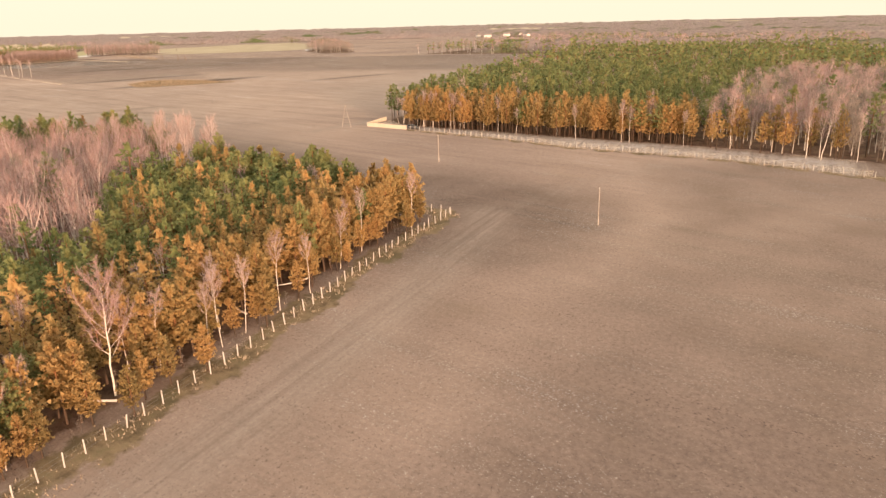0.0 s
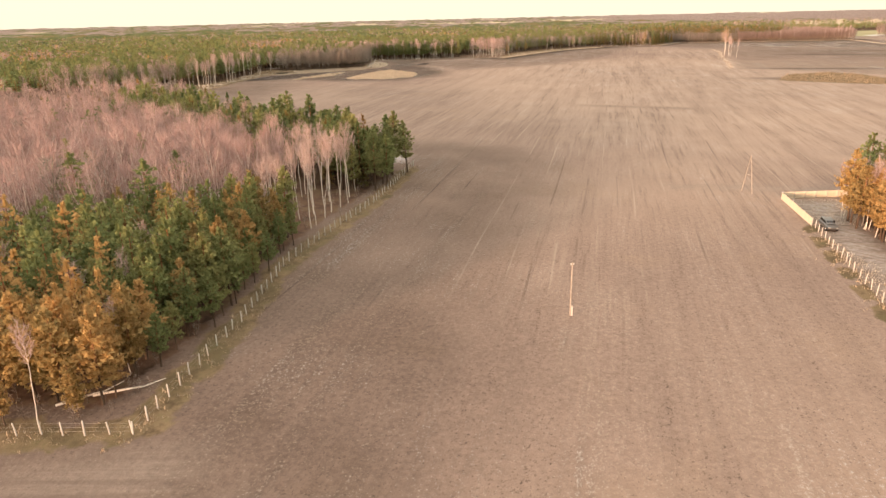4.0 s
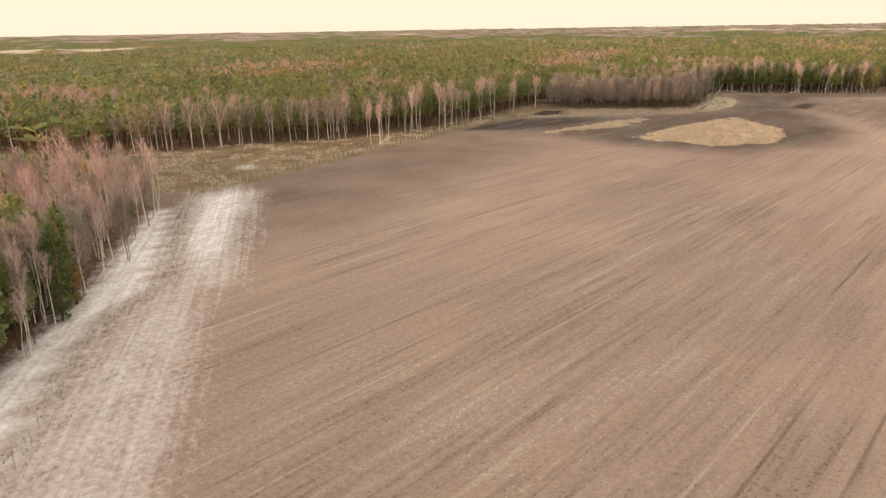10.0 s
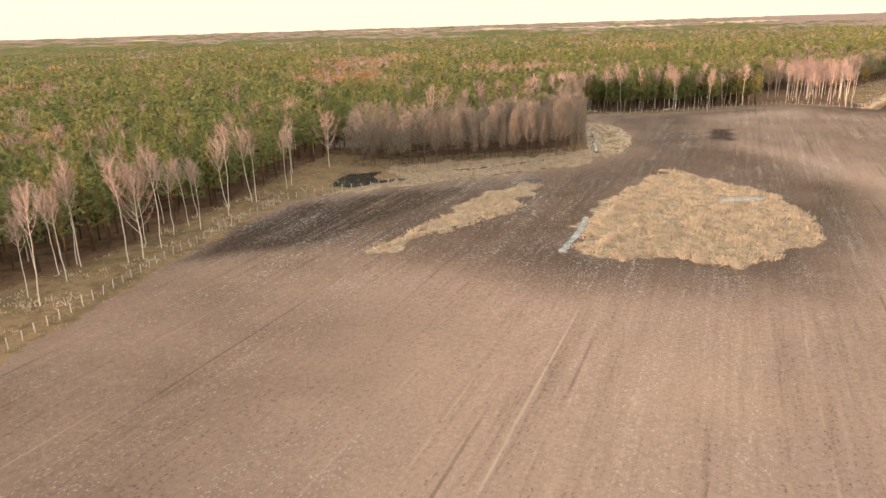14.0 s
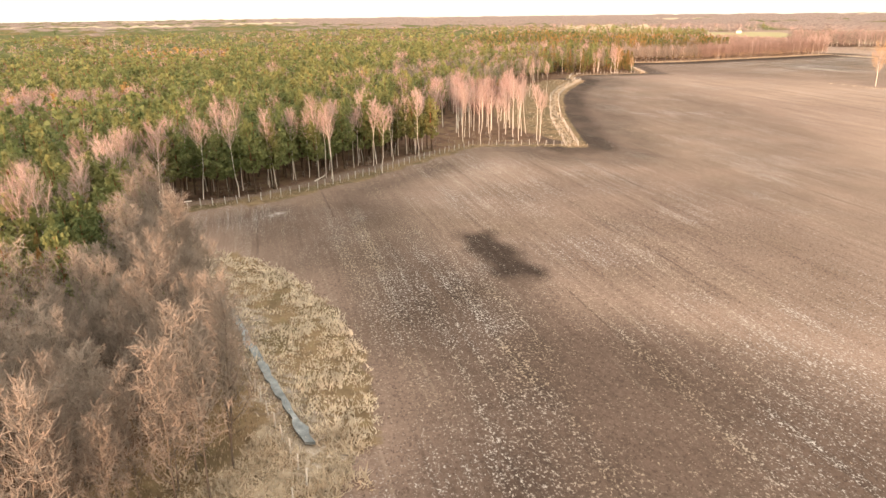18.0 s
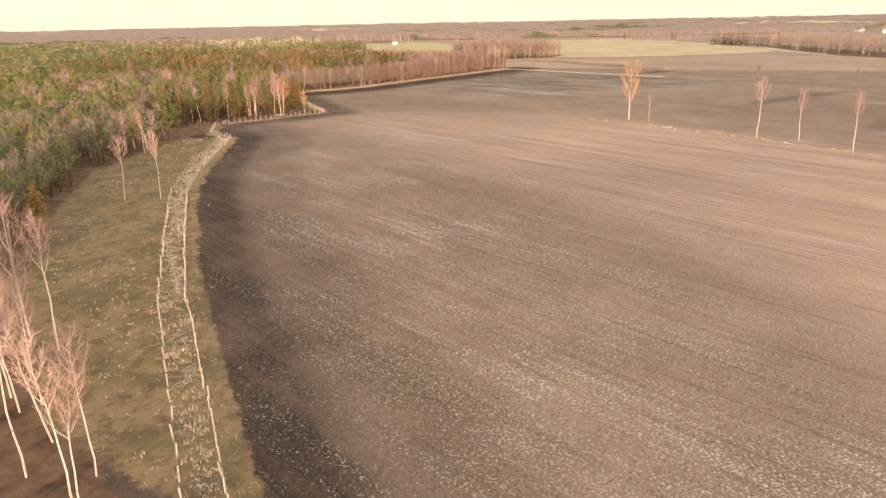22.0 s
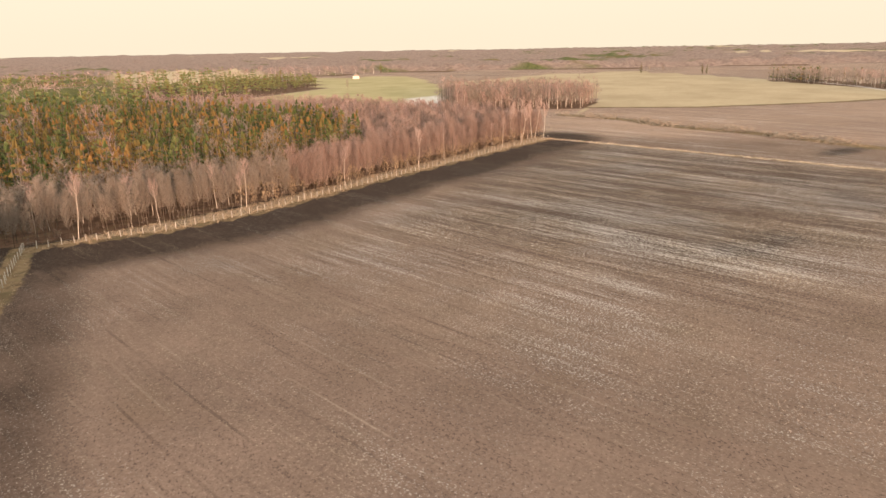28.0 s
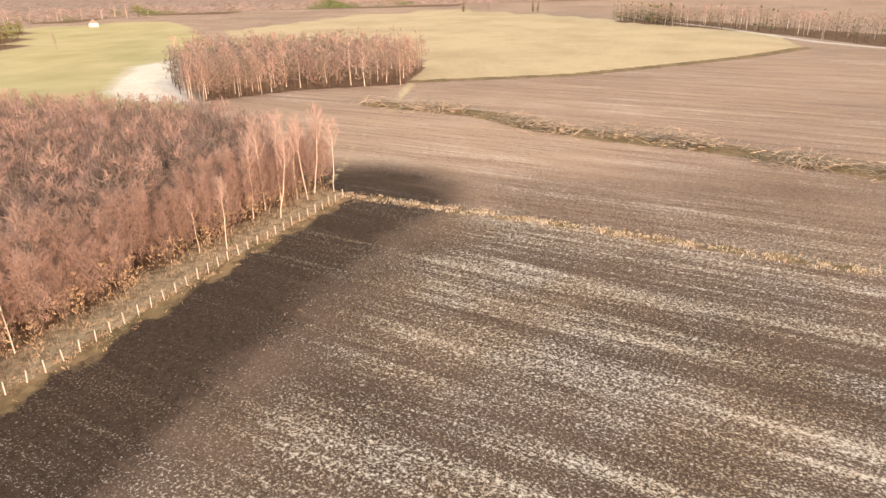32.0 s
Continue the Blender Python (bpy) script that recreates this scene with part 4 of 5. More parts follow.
def log_wall(line, label):
    """A low stack of sawn pale boards."""
    root = tagged(new("board_fence"), label, "fence")
    (x0, y0), (x1, y1) = line
    L = math.hypot(x1 - x0, y1 - y0)
    a = math.atan2(y1 - y0, x1 - x0)
    n = int(L / 2.0)
    for k in range(n):
        for r in range(6):
            bm = bmesh.new()
            bmesh.ops.create_cube(bm, size=1)
            bmesh.ops.scale(bm, vec=(L / n - 0.03, 0.06, 0.2), verts=bm.verts)
            bmesh.ops.bevel(bm, geom=bm.edges, offset=0.012, segments=1)
            me = bpy.data.meshes.new("board")
            bm.to_mesh(me)
            bm.free()
            me.materials.append(BOARD)
            o = part("board", me, root)
            t = (k + 0.5) / n
            x, y = x0 + (x1 - x0) * t, y0 + (y1 - y0) * t
            o.location = (x, y, float(rise(x, y)) + 0.12 + r * 0.212)
            o.rotation_euler = (0, rng.normal() * 0.004, a)
    for k in range(n + 1):
        o = part("post", POST_ME[k % 6], root)
        t = k / n
        x, y = x0 + (x1 - x0) * t, y0 + (y1 - y0) * t
        o.location = (x + 0.12 * math.sin(a), y - 0.12 * math.cos(a), float(rise(x, y)) - 0.05)
    return root


log_wall(((102.5, 46.5), (109, 62)), "pale yellow board fence at the field corner")
log_wall(((109.3, 62), (124, 60)), "pale yellow board fence beside the gravel track")


# ---- trees ----
def tree_kind(kind):
    if kind == "pine":
        return pine_meshes("pine", 10.0)
    if kind == "spruce":
        return pine_meshes("spruce", 10.0, 13, 12, SPRUCE, 0.85, 0.06, (0.9, -0.25))
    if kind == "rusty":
        return pine_meshes("conifer", 10.0, 11, 22, RUSTY_SUNLIT, 1.05, 0.24)
    if kind == "birch":
        return bare_meshes("birch", 10.0, BIRCH_BARK, BIRCH_TIP, 13, 40, 0.58, 0.115, 0.062, 0.0014, 0.48, 1.6, 0.066, 0.006)
    if kind == "wide_birch":
        return bare_meshes("birch", 10.0, BIRCH_BARK, BIRCH_TWIG, 17, 62, 0.30, 0.25, 0.095, 0.0020, 0.5)
    if kind == "gold_birch":
        return bare_meshes("birch", 10.0, BIRCH_BARK, GOLD_TWIG, 18, 56, 0.28, 0.25, 0.085, 0.0024, 0.6, 1.1, 0.075, 0.01)
    if kind == "alder":
        return bare_meshes("alder", 10.0, ALDER_BARK, ALDER_TWIG, 20, 72, 0.24, 0.140, 0.062, 0.0022, 0.80, 1.3, 0.056, 0.015)
    return bare_meshes("willow", 10.0, ALDER_BARK, WILLOW_TWIG, 22, 64, 0.12, 0.165, 0.045, 0.0025, 0.80, 1.4, 0.058, 0.018)


LABELS = {"pine": ("green pine with a reddish upper trunk", "pines"), "spruce": ("dark green spruce with boughs near the ground", "spruces"),
          "rusty": ("narrow conifer with rust-tinged needles, a painted sunlit orange at wood edges", "conifers"), "birch": ("slender leafless birch with white bark and pinkish twigs", "birches"),
          "gold_birch": ("spreading birch with white limbs and golden-brown twigs", "birches"),
          "wide_birch": ("spreading leafless birch with white limbs", "birches"), "alder": ("bare grey-brown alder in a dense stand", "alders"),
          "willow": ("bare reddish willow in a hedge row", "willows")}
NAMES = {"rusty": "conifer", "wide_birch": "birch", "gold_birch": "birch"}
STAMPS = {}


def plant(kind, x, y, h, lean=0.0):
    if kind not in STAMPS:
        STAMPS[kind] = {}
    label, group = LABELS[kind]
    k = int(rng.integers(5))
    if k not in STAMPS[kind]:
        STAMPS[kind][k] = away(make_tree(NAMES.get(kind, kind), tree_kind(kind), label, group))
    m = pose(x, y, float(rise(x, y)) - 0.06, rng.normal() * 2 + lean, rng.normal() * 2, rng.uniform(0, 360))
    return STAMPS[kind][k](m, h / 10.0)


def merged(kind, clumps, blades, sides=4):
    """A light template of a tree for the crowd inside a wood: points, triangles, material numbers."""
    if kind in ("pine", "spruce", "rusty"):
        low, narrow, lift = {"pine": (0.36, 0.215, (1.1, 0.12)), "spruce": (0.08, 0.17, (0.9, -0.25)), "rusty": (0.26, 0.205, (1.1, 0.12))}[kind]
        crown = boughs(10.0, low, narrow, clumps, 6 if clumps > 4 else 5, blades, 0.50 if blades > 1 else 0.42, lift, 0.95 if kind == "spruce" else 0.6)[0]
        trunk = tube([(0, 0, 0), (0.1, 0, 5), (0, 0.1, 9)], [0.15, 0.11, 0.04], 3)
    else:
        spread = {"birch": 1.30, "alder": 1.75}.get(kind, 1.9)
        n = clumps * blades
        start = {"birch": 0.42, "alder": 0.32}.get(kind, 0.2)
        f = start + (1 - start) * rng.uniform(0, 1, n) ** 0.8
        a = rng.uniform(0, 2 * np.pi, n)
        rad = spread * np.sin(np.pi * np.clip((f - start) / (1.05 - start), 0, 1) ** 0.8) * np.sqrt(rng.uniform(0, 1, n))
        b = np.stack([rad * np.cos(a), rad * np.sin(a), 10 * f - 0.6], 1)
        d = rng.normal(size=(n, 3)) * (0.4 if kind == "birch" else 0.75) + np.stack([np.cos(a) * 0.35, np.sin(a) * 0.35, np.full(n, 1.0)], 1)
        d *= ((1.0 if kind == "birch" else 0.72) * rng.uniform(0.9, 1.9, n) / np.linalg.norm(d, axis=1))[:, None]
        crown = slivers(b, d, np.full(n, {'birch': 0.36, 'alder': 0.68}.get(kind, 0.76) / n ** 0.5))
        limbs = []
        for k in range(3):
            ang = rng.uniform(0, 6.28)
            limbs.append(tube([(0, 0, 4 + k), (math.cos(ang) * 0.9, math.sin(ang) * 0.9, 6.2 + k), (math.cos(ang) * 1.2, math.sin(ang) * 1.2, 7.6 + k)], [0.06, 0.035, 0.01], 3))
        limbs = limbs if n > 45 else []
        trunk = gather([tube([(0, 0, 0), (rng.normal() * 0.15, rng.normal() * 0.15, 5), (rng.normal() * 0.3, rng.normal() * 0.3, 9.6)], [0.08, 0.06, 0.015], sides)] + limbs)
    v, f = gather([trunk, crown])
    return v, f, np.concatenate([np.zeros(len(trunk[1]), int), np.ones(len(crown[1]), int)])


MATS = {"pine": [PINE_BARK, PINE], "spruce": [ALDER_BARK, SPRUCE], "rusty": [PINE_BARK, RUSTY_SUNLIT], "birch": [BIRCH_BARK, BIRCH_TWIG],
        "alder": [ALDER_BARK, ALDER_TWIG], "willow": [ALDER_BARK, WILLOW_TWIG], "scrub": [ALDER_BARK, SCRUB_TWIG]}
TEMPLATES = {}


def crowd(name, kind, pts, heights, fine, label):
    """One joined mesh of many trees of a kind."""
    if not len(pts):
        return None
    key = (kind, fine)
    if key not in TEMPLATES:
        conifer = kind in ("pine", "spruce", "rusty")
        n = {3: (9, 9), 2: (8, 6), 1: (8, 2), 0: (3, 1)}[fine] if conifer else {3: (20, 14), 2: (13, 11), 1: (13, 10), 0: (6, 6)}[fine]
        TEMPLATES[key] = [merged(kind, *n, sides=4 if fine > 1 else 3) for _ in range(4)]
    which = rng.integers(4, size=len(pts))
    V, F, M, T, n = [], [], [], [], 0
    for k, (v, f, m) in enumerate(TEMPLATES[key]):
        p, h = pts[which == k], heights[which == k] / 10.0
        a = rng.uniform(0, 2 * np.pi, len(p))
        w = h * rng.uniform(0.85, 1.2, len(p)) * {-1: 1.6, 0: 1.5, 1: 1.2, 2: 1.1}.get(fine, 1.0)
        c, s = np.cos(a) * w, np.sin(a) * w
        x = v[None, :, 0] * c[:, None] - v[None, :, 1] * s[:, None] + p[:, :1]
        y = v[None, :, 0] * s[:, None] + v[None, :, 1] * c[:, None] + p[:, 1:2]
        z = v[None, :, 2] * h[:, None] + rise(p[:, 0], p[:, 1])[:, None] - 0.05
        V.append(np.stack([x, y, z], -1).reshape(-1, 3))
        F.append((f[None] + (np.arange(len(p)) * len(v))[:, None, None]).reshape(-1, 3) + n)
        M.append(np.tile(m, len(p)))
        T.append(np.repeat(rng.uniform(0, 1, len(p)), len(v)))
        n += len(p) * len(v)
    me = mesh_of(name, np.concatenate(V), np.concatenate(F), MATS[kind], np.concatenate(M))
    t = np.concatenate(T)
    cover(me, "tree", t, t, t)
    return tagged(new(name, me), label, "woodland", kind="stuff")


STRIP_WIDE = [(190, 499), (239, 546), (285, 581), (324, 603), (319, 612), (285, 606), (240, 581), (212, 555), (198, 527)]
POOL = {}      # kind -> list of points with a height


def sow(poly, mix, step, h, spread=0.12, avoid=(), patchy=False):
    p = lattice(poly, step)
    for z in avoid:
        p = p[~inside(z, p[:, 0], p[:, 1])]
    r = rng.uniform(0, 1, len(p))
    if patchy:      # stands of birch and of rust-tinged trees among the pines
        q = drift(p[:, 0], p[:, 1] * 1.6, 75.0, 21)
        r = np.where(q > 0.85, 1 - 0.12 * r, np.where(q < -1.35, 1 - 0.04 * r, r * 0.97))
    acc = 0.0
    for kind, share in mix:
        q = p[(r >= acc) & (r < acc + share)]
        acc += share
        hh = h * rng.normal(1, spread, len(q)).clip(0.7, 1.35)
        POOL.setdefault(kind, []).append(np.concatenate([q, hh[:, None]], 1))


# orange needles here paint low sunlight into the home wood's crowns
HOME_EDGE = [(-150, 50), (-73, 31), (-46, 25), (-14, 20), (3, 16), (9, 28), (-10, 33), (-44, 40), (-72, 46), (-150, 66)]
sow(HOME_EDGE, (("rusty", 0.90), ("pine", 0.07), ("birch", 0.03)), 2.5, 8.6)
sow(HOME_PINES, (("pine", 0.76), ("rusty", 0.20), ("birch", 0.04)), 2.6, 9.2, 0.12, (HOME_EDGE,))
sow(CORNER_PINES, (("pine", 0.72), ("spruce", 0.22), ("birch", 0.06)), 2.9, 11.5)
sow(SNOW_EDGE, (("birch", 0.55), ("alder", 0.25), ("spruce", 0.2)), 3.0, 11.0)
sow(WOOD_HOME, (("birch", 0.93), ("pine", 0.04), ("alder", 0.03)), 3.6, 12.0, 0.1, (HOME_PINES, CORNER_PINES, SNOW_EDGE, HOME_BACK))
sow(HOME_BACK, (("willow", 0.5), ("birch", 0.35), ("spruce", 0.15)), 3.2, 9.5)
sow(ALDER_GROVE, (("alder", 1.0),), 2.7, 11.3, 0.15)
sow(BIRCH_GROVE, (("birch", 1.0),), 4.9, 14.0, 0.08)
sow(SCRUB, (("alder", 0.36), ("pine", 0.40), ("birch", 0.15), ("spruce", 0.09)), 3.2, 10.5, 0.12, (STRIP_WIDE,))
sow(SPRUCE_WOOD, (("spruce", 0.35), ("pine", 0.35), ("birch", 0.15), ("alder", 0.15)), 3.2, 12.5)
sow(ALDER_ROW, (("alder", 0.92), ("birch", 0.08)), 2.5, 8.8)
sow(RUSTY_WOOD, (("spruce", 0.90), ("pine", 0.04), ("birch", 0.03), ("alder", 0.03)), 3.0, 12.5)
sow(HEDGE, (("willow", 0.97), ("birch", 0.03)), 2.2, 9.3, 0.12)
sow(PINK_WOOD, (("willow", 0.75), ("birch", 0.25)), 2.8, 9.8)
sow(COPSE, (("birch", 0.22), ("willow", 0.45), ("alder", 0.33)), 2.8, 12.5)
sow(EAST_WOOD, (("alder", 0.72), ("birch", 0.22), ("spruce", 0.06)), 4.2, 11.0)
sow([(1070, 478), (1020, 480), (985, 458), (1000, 430), (1050, 445)], (("spruce", 1.0),), 5.0, 11.0)
sow(YOUNG_PINES, (("pine", 1.0),), 5.5, 8.0)
sow([(574, 655), (548, 664), (560, 690), (612, 716), (620, 688)], (("spruce", 0.8), ("pine", 0.2)), 3.6, 10.0)
NORTH_NEAR = [(-230, 300), (-88, 303), (-62, 326), (-42, 336), (-27, 345), (-17, 370), (-8, 392), (0, 420), (8, 447), (28, 443), (56, 453), (69, 462), (80, 484), (86, 511), (105, 506), (154, 517), (172, 521), (195, 552), (240, 640), (300, 660), (325, 640), (320, 690), (400, 720), (420, 780), (420, 860), (-230, 860)]
sow(NORTH_NEAR, (("pine", 0.90), ("birch", 0.075), ("rusty", 0.025)), 3.7, 12.0, 0.1, (ALDER_GROVE, BIRCH_GROVE, SCRUB, SPRUCE_WOOD, RUSTY_WOOD, CLEARING, STRIP_WIDE, [(160, 513), (190, 495), (225, 550), (200, 566), (165, 548)]), True)
SOUTH_NEAR = [(113, 50), (124, 59), (300, 44), (522, 22), (600, -60), (500, -200), (100, -230), (30, -120), (40, -100), (65, -74), (76, -54), (82, -36), (92, -5), (103, 24)]
BARE_SOUTH = [(60, -70), (74, -52), (80, -42), (160, -60), (240, -100), (200, -180), (90, -180)]
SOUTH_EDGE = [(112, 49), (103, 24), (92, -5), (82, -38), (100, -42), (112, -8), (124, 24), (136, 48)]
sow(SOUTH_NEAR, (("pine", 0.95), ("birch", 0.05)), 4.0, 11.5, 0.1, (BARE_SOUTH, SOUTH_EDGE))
# road-facing trees have the same sunlight painted into their needles
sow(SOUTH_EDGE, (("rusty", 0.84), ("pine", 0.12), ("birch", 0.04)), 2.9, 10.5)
sow(BARE_SOUTH, (("birch", 0.55), ("alder", 0.3), ("pine", 0.15)), 3.8, 12.0)


def row(line, kind, gap, h, jitter=1.2, start=0.0):
    line = np.asarray(line, float)
    s = np.concatenate([[0], np.cumsum(np.linalg.norm(np.diff(line, axis=0), axis=1))])
    d = np.arange(start, s[-1], gap) + rng.uniform(-0.35, 0.35, len(np.arange(start, s[-1], gap))) * gap
    p = np.stack([np.interp(d, s, line[:, 0]), np.interp(d, s, line[:, 1])], 1) + rng.normal(size=(len(d), 2)) * jitter
    hh = h * rng.normal(1, 0.1, len(p))
    POOL.setdefault(kind, []).append(np.concatenate([p, hh[:, None]], 1))


row([(-140, 47), (-76, 33)], "birch", 5.0, 8.6, 0.7)
row([(-32, 22), (-14, 19.5), (2, 15)], "birch", 9.0, 8.6, 0.7)
row([(-88, 302), (-72, 313), (-62, 325), (-42, 335), (-30, 342)], "birch", 4.6, 13.5, 1.2)
row([(-25, 345), (-14, 366), (-7, 384), (0, 402), (4, 415)], "birch", 6.0, 13.5, 1.5)
row([(30, 452), (56, 466), (76, 488), (90, 512), (120, 508), (155, 517)], "birch", 3.0, 13.5, 2.5)
row([(-26, 349), (-16, 370), (-9, 388), (-2, 406)], "birch", 9.0, 13.0, 2.0)
row([(-86, 306), (-62, 329), (-40, 340)], "birch", 7.0, 13.0, 2.0)
row([(92, 514), (125, 513), (158, 521)], "birch", 3.5, 13.0, 2.0)
row([(113, 52), (110, 42), (104, 28)], "birch", 1.6, 10.0, 0.8)
row([(104, 26), (92, -4), (82, -35)], "birch", 9.0, 9.5, 1.2)
# front rows by the road, their orange standing for sunlight
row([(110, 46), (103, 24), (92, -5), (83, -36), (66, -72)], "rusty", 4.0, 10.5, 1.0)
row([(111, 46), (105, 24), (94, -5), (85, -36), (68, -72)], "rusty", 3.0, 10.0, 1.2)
row([(450, 667), (482, 643), (527, 630), (560, 620), (606, 606)], "birch", 24.0, 11.0, 1.5)
row([(160, 530), (130, 522), (100, 516)], "alder", 3.5, 9.0, 3)
row([(27, 135), (16, 150), (-2, 175), (-8, 193)], "birch", 3.2, 8.0, 1.2)
row([(58, 455), (70, 466), (79, 484)], "spruce", 2.2, 10.5, 1.8)
row([(56, 460), (70, 474)], "pine", 2.6, 12.0, 1.8)
row([(389, 620), (403, 634), (439, 668)], "spruce", 2.6, 10.0, 1.0)
row([(36, 90), (44, 106)], "pine", 2.0, 11.0, 0.8)
# low front row, sunlight again put in as orange needles
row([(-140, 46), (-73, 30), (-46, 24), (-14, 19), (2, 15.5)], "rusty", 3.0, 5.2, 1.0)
row([(8, 24), (14, 44), (20, 62)], "pine", 3.0, 6.0, 1.0)
row([(600, 612), (606, 607), (613, 603)], "birch", 3.0, 13.5, 1.5)

LIMIT = {"pine": 240, "birch": 300, "alder": 240, "willow": 200, "spruce": 70, "rusty": 200}
for kind, groups in POOL.items():
    p = np.concatenate(groups)
    edge = np.min([off_line(f, p[:, 0], p[:, 1]) for f in ALL_FENCES], axis=0) + 0.05 * off_line(ROUTE, p[:, 0], p[:, 1])
    order = np.argsort(edge)
    near, rest = p[order[:LIMIT[kind]]], p[order[LIMIT[kind]:]]
    for x, y, h in near:
        plant(kind, x, y, h)
    d = off_line(ROUTE, rest[:, 0], rest[:, 1])
    word = {"pine": "pines", "birch": "leafless birches", "alder": "bare alders", "willow": "bare reddish willows", "spruce": "spruces", "rusty": "rust-tinged and sunlit-painted conifers"}[kind]
    for fine, lo, hi in ((3, 0, 56), (2, 56, 95), (1, 95, 230), (0, 230, 1e9)):
        q = rest[(d >= lo) & (d < hi)]
        q = q[rng.uniform(0, 1, len(q)) < {1: 0.75 if kind in ("pine", "spruce", "rusty") else 1.0, 0: 0.45}.get(fine, 1.0)]
        crowd(kind + "_wood", kind, q[:, :2], q[:, 2], fine, "dense stand of " + word + " inside the fenced wood")

# single trees out in the field and at marked spots
for x, y, h, kind in ((391, 497, 17, "gold_birch"), (390, 490.5, 8, "birch"), (365, 460, 15.5, "birch"), (362, 450, 13, "birch"), (351, 439, 14, "birch"), (347.5, 429, 14, "birch"), (347, 426, 12, "birch"), (347, 418, 13, "birch"),
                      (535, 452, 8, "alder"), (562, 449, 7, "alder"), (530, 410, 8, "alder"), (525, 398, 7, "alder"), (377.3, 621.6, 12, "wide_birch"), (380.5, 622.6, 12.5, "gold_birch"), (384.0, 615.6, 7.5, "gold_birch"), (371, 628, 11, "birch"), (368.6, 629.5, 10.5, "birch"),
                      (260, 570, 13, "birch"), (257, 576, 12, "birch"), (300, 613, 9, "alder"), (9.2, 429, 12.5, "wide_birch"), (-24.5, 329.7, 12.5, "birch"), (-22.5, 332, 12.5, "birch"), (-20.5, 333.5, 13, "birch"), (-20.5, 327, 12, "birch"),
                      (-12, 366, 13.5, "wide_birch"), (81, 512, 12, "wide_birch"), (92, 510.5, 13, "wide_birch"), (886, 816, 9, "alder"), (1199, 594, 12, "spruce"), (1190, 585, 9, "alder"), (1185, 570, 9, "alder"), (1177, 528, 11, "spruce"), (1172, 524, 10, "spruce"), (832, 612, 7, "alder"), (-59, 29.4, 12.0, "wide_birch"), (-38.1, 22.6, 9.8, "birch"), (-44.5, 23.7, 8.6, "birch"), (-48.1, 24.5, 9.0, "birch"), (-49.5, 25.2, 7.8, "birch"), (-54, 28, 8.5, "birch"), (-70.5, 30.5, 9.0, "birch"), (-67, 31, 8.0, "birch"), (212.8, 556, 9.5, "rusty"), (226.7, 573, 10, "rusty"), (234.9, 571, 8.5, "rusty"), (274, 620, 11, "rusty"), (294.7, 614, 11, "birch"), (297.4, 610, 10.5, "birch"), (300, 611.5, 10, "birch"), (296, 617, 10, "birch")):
    plant(kind, x, y, h)

# ---- distant woods ----
cg = np.concatenate([-np.geomspace(4900, 300, 70), np.arange(-280, 1400, 18.0), np.geomspace(1420, 4950, 70)])
CX, CY = np.meshgrid(cg, cg)
CX, CY = CX + rng.uniform(-5, 5, CX.shape), CY + rng.uniform(-5, 5, CY.shape)
deep = -depth_in(OPEN_LAND, CX, CY) - 45
for z in (NORTH_NEAR, SOUTH_NEAR, WOOD_HOME, RUSTY_WOOD, PINK_WOOD, SCRUB, SPRUCE_WOOD, ALDER_ROW, HEDGE, COPSE, YOUNG_PINES):
    deep = np.minimum(deep, -depth_in(z, CX, CY) - 4)
top = (8.0 + rng.normal(size=CX.shape) * 2.2 + 1.2 * drift(CX, CY, 90.0, 31).clip(-1, 1.2)) * smooth(deep, 0, 14) - 1.0
ny, nx = CX.shape
ii, jj = np.meshgrid(np.arange(ny - 1), np.arange(nx - 1), indexing="ij")
quads = np.stack([ii * nx + jj, ii * nx + jj + 1, (ii + 1) * nx + jj + 1, (ii + 1) * nx + jj], -1).reshape(-1, 4)
quads = quads[(deep.ravel()[quads] > -10).any(1)]
far_me = mesh_of("far_wood", np.stack([CX, CY, top], -1).reshape(-1, 3), quads, CANOPY)
bare_east = smooth(CX - 0.35 * CY, 150, 900) * 0.36 + 0.28 + 0.25 * smooth(CY, 900, 2500)
lake = smooth(70 - off_line([(300, 2640), (500, 2440), (720, 2240)], CX, CY), -30, 30)
lake = np.maximum(lake, smooth(np.sin(CX * 0.0031 + 1.3) * np.sin(CY * 0.0043 + 0.4) + 0.5 * np.sin(CX * 0.0072 - CY * 0.0051), 1.12, 1.3))
cover(far_me, "stand", bare_east, lake, lake)
tagged(new("far_wood", far_me), "distant woodland canopy reaching to the horizon", "woodland", kind="stuff")

m = lattice([(-800, 200), (1700, -600), (1700, 1300), (-800, 1300)], 12.5)
m = m[off_line(ROUTE, m[:, 0], m[:, 1]) < 820]
m = m[off_line(ROUTE, m[:, 0], m[:, 1]) > 125]
deep = -depth_in(OPEN_LAND, m[:, 0], m[:, 1]) - 6
for z in (NORTH_NEAR, SOUTH_NEAR, WOOD_HOME, RUSTY_WOOD, PINK_WOOD, SCRUB, SPRUCE_WOOD, ALDER_ROW, HEDGE, COPSE, YOUNG_PINES, BARE_SOUTH):
    deep = np.minimum(deep, -depth_in(z, m[:, 0], m[:, 1]))
m = m[deep > 0]
bare = 0.5 * smooth(m[:, 0] - 0.35 * m[:, 1], 150, 900) + 0.2 + 0.35 * (np.sin(m[:, 0] * 0.013 + 2) * np.sin(m[:, 1] * 0.017) > 0.3)
pick = rng.uniform(0, 1, len(m))
TEMPLATES[("pine", -1)] = [merged("pine", 3, 1) for _ in range(4)]
TEMPLATES[("willow", -1)] = [merged("willow", 5, 4, 3) for _ in range(4)]
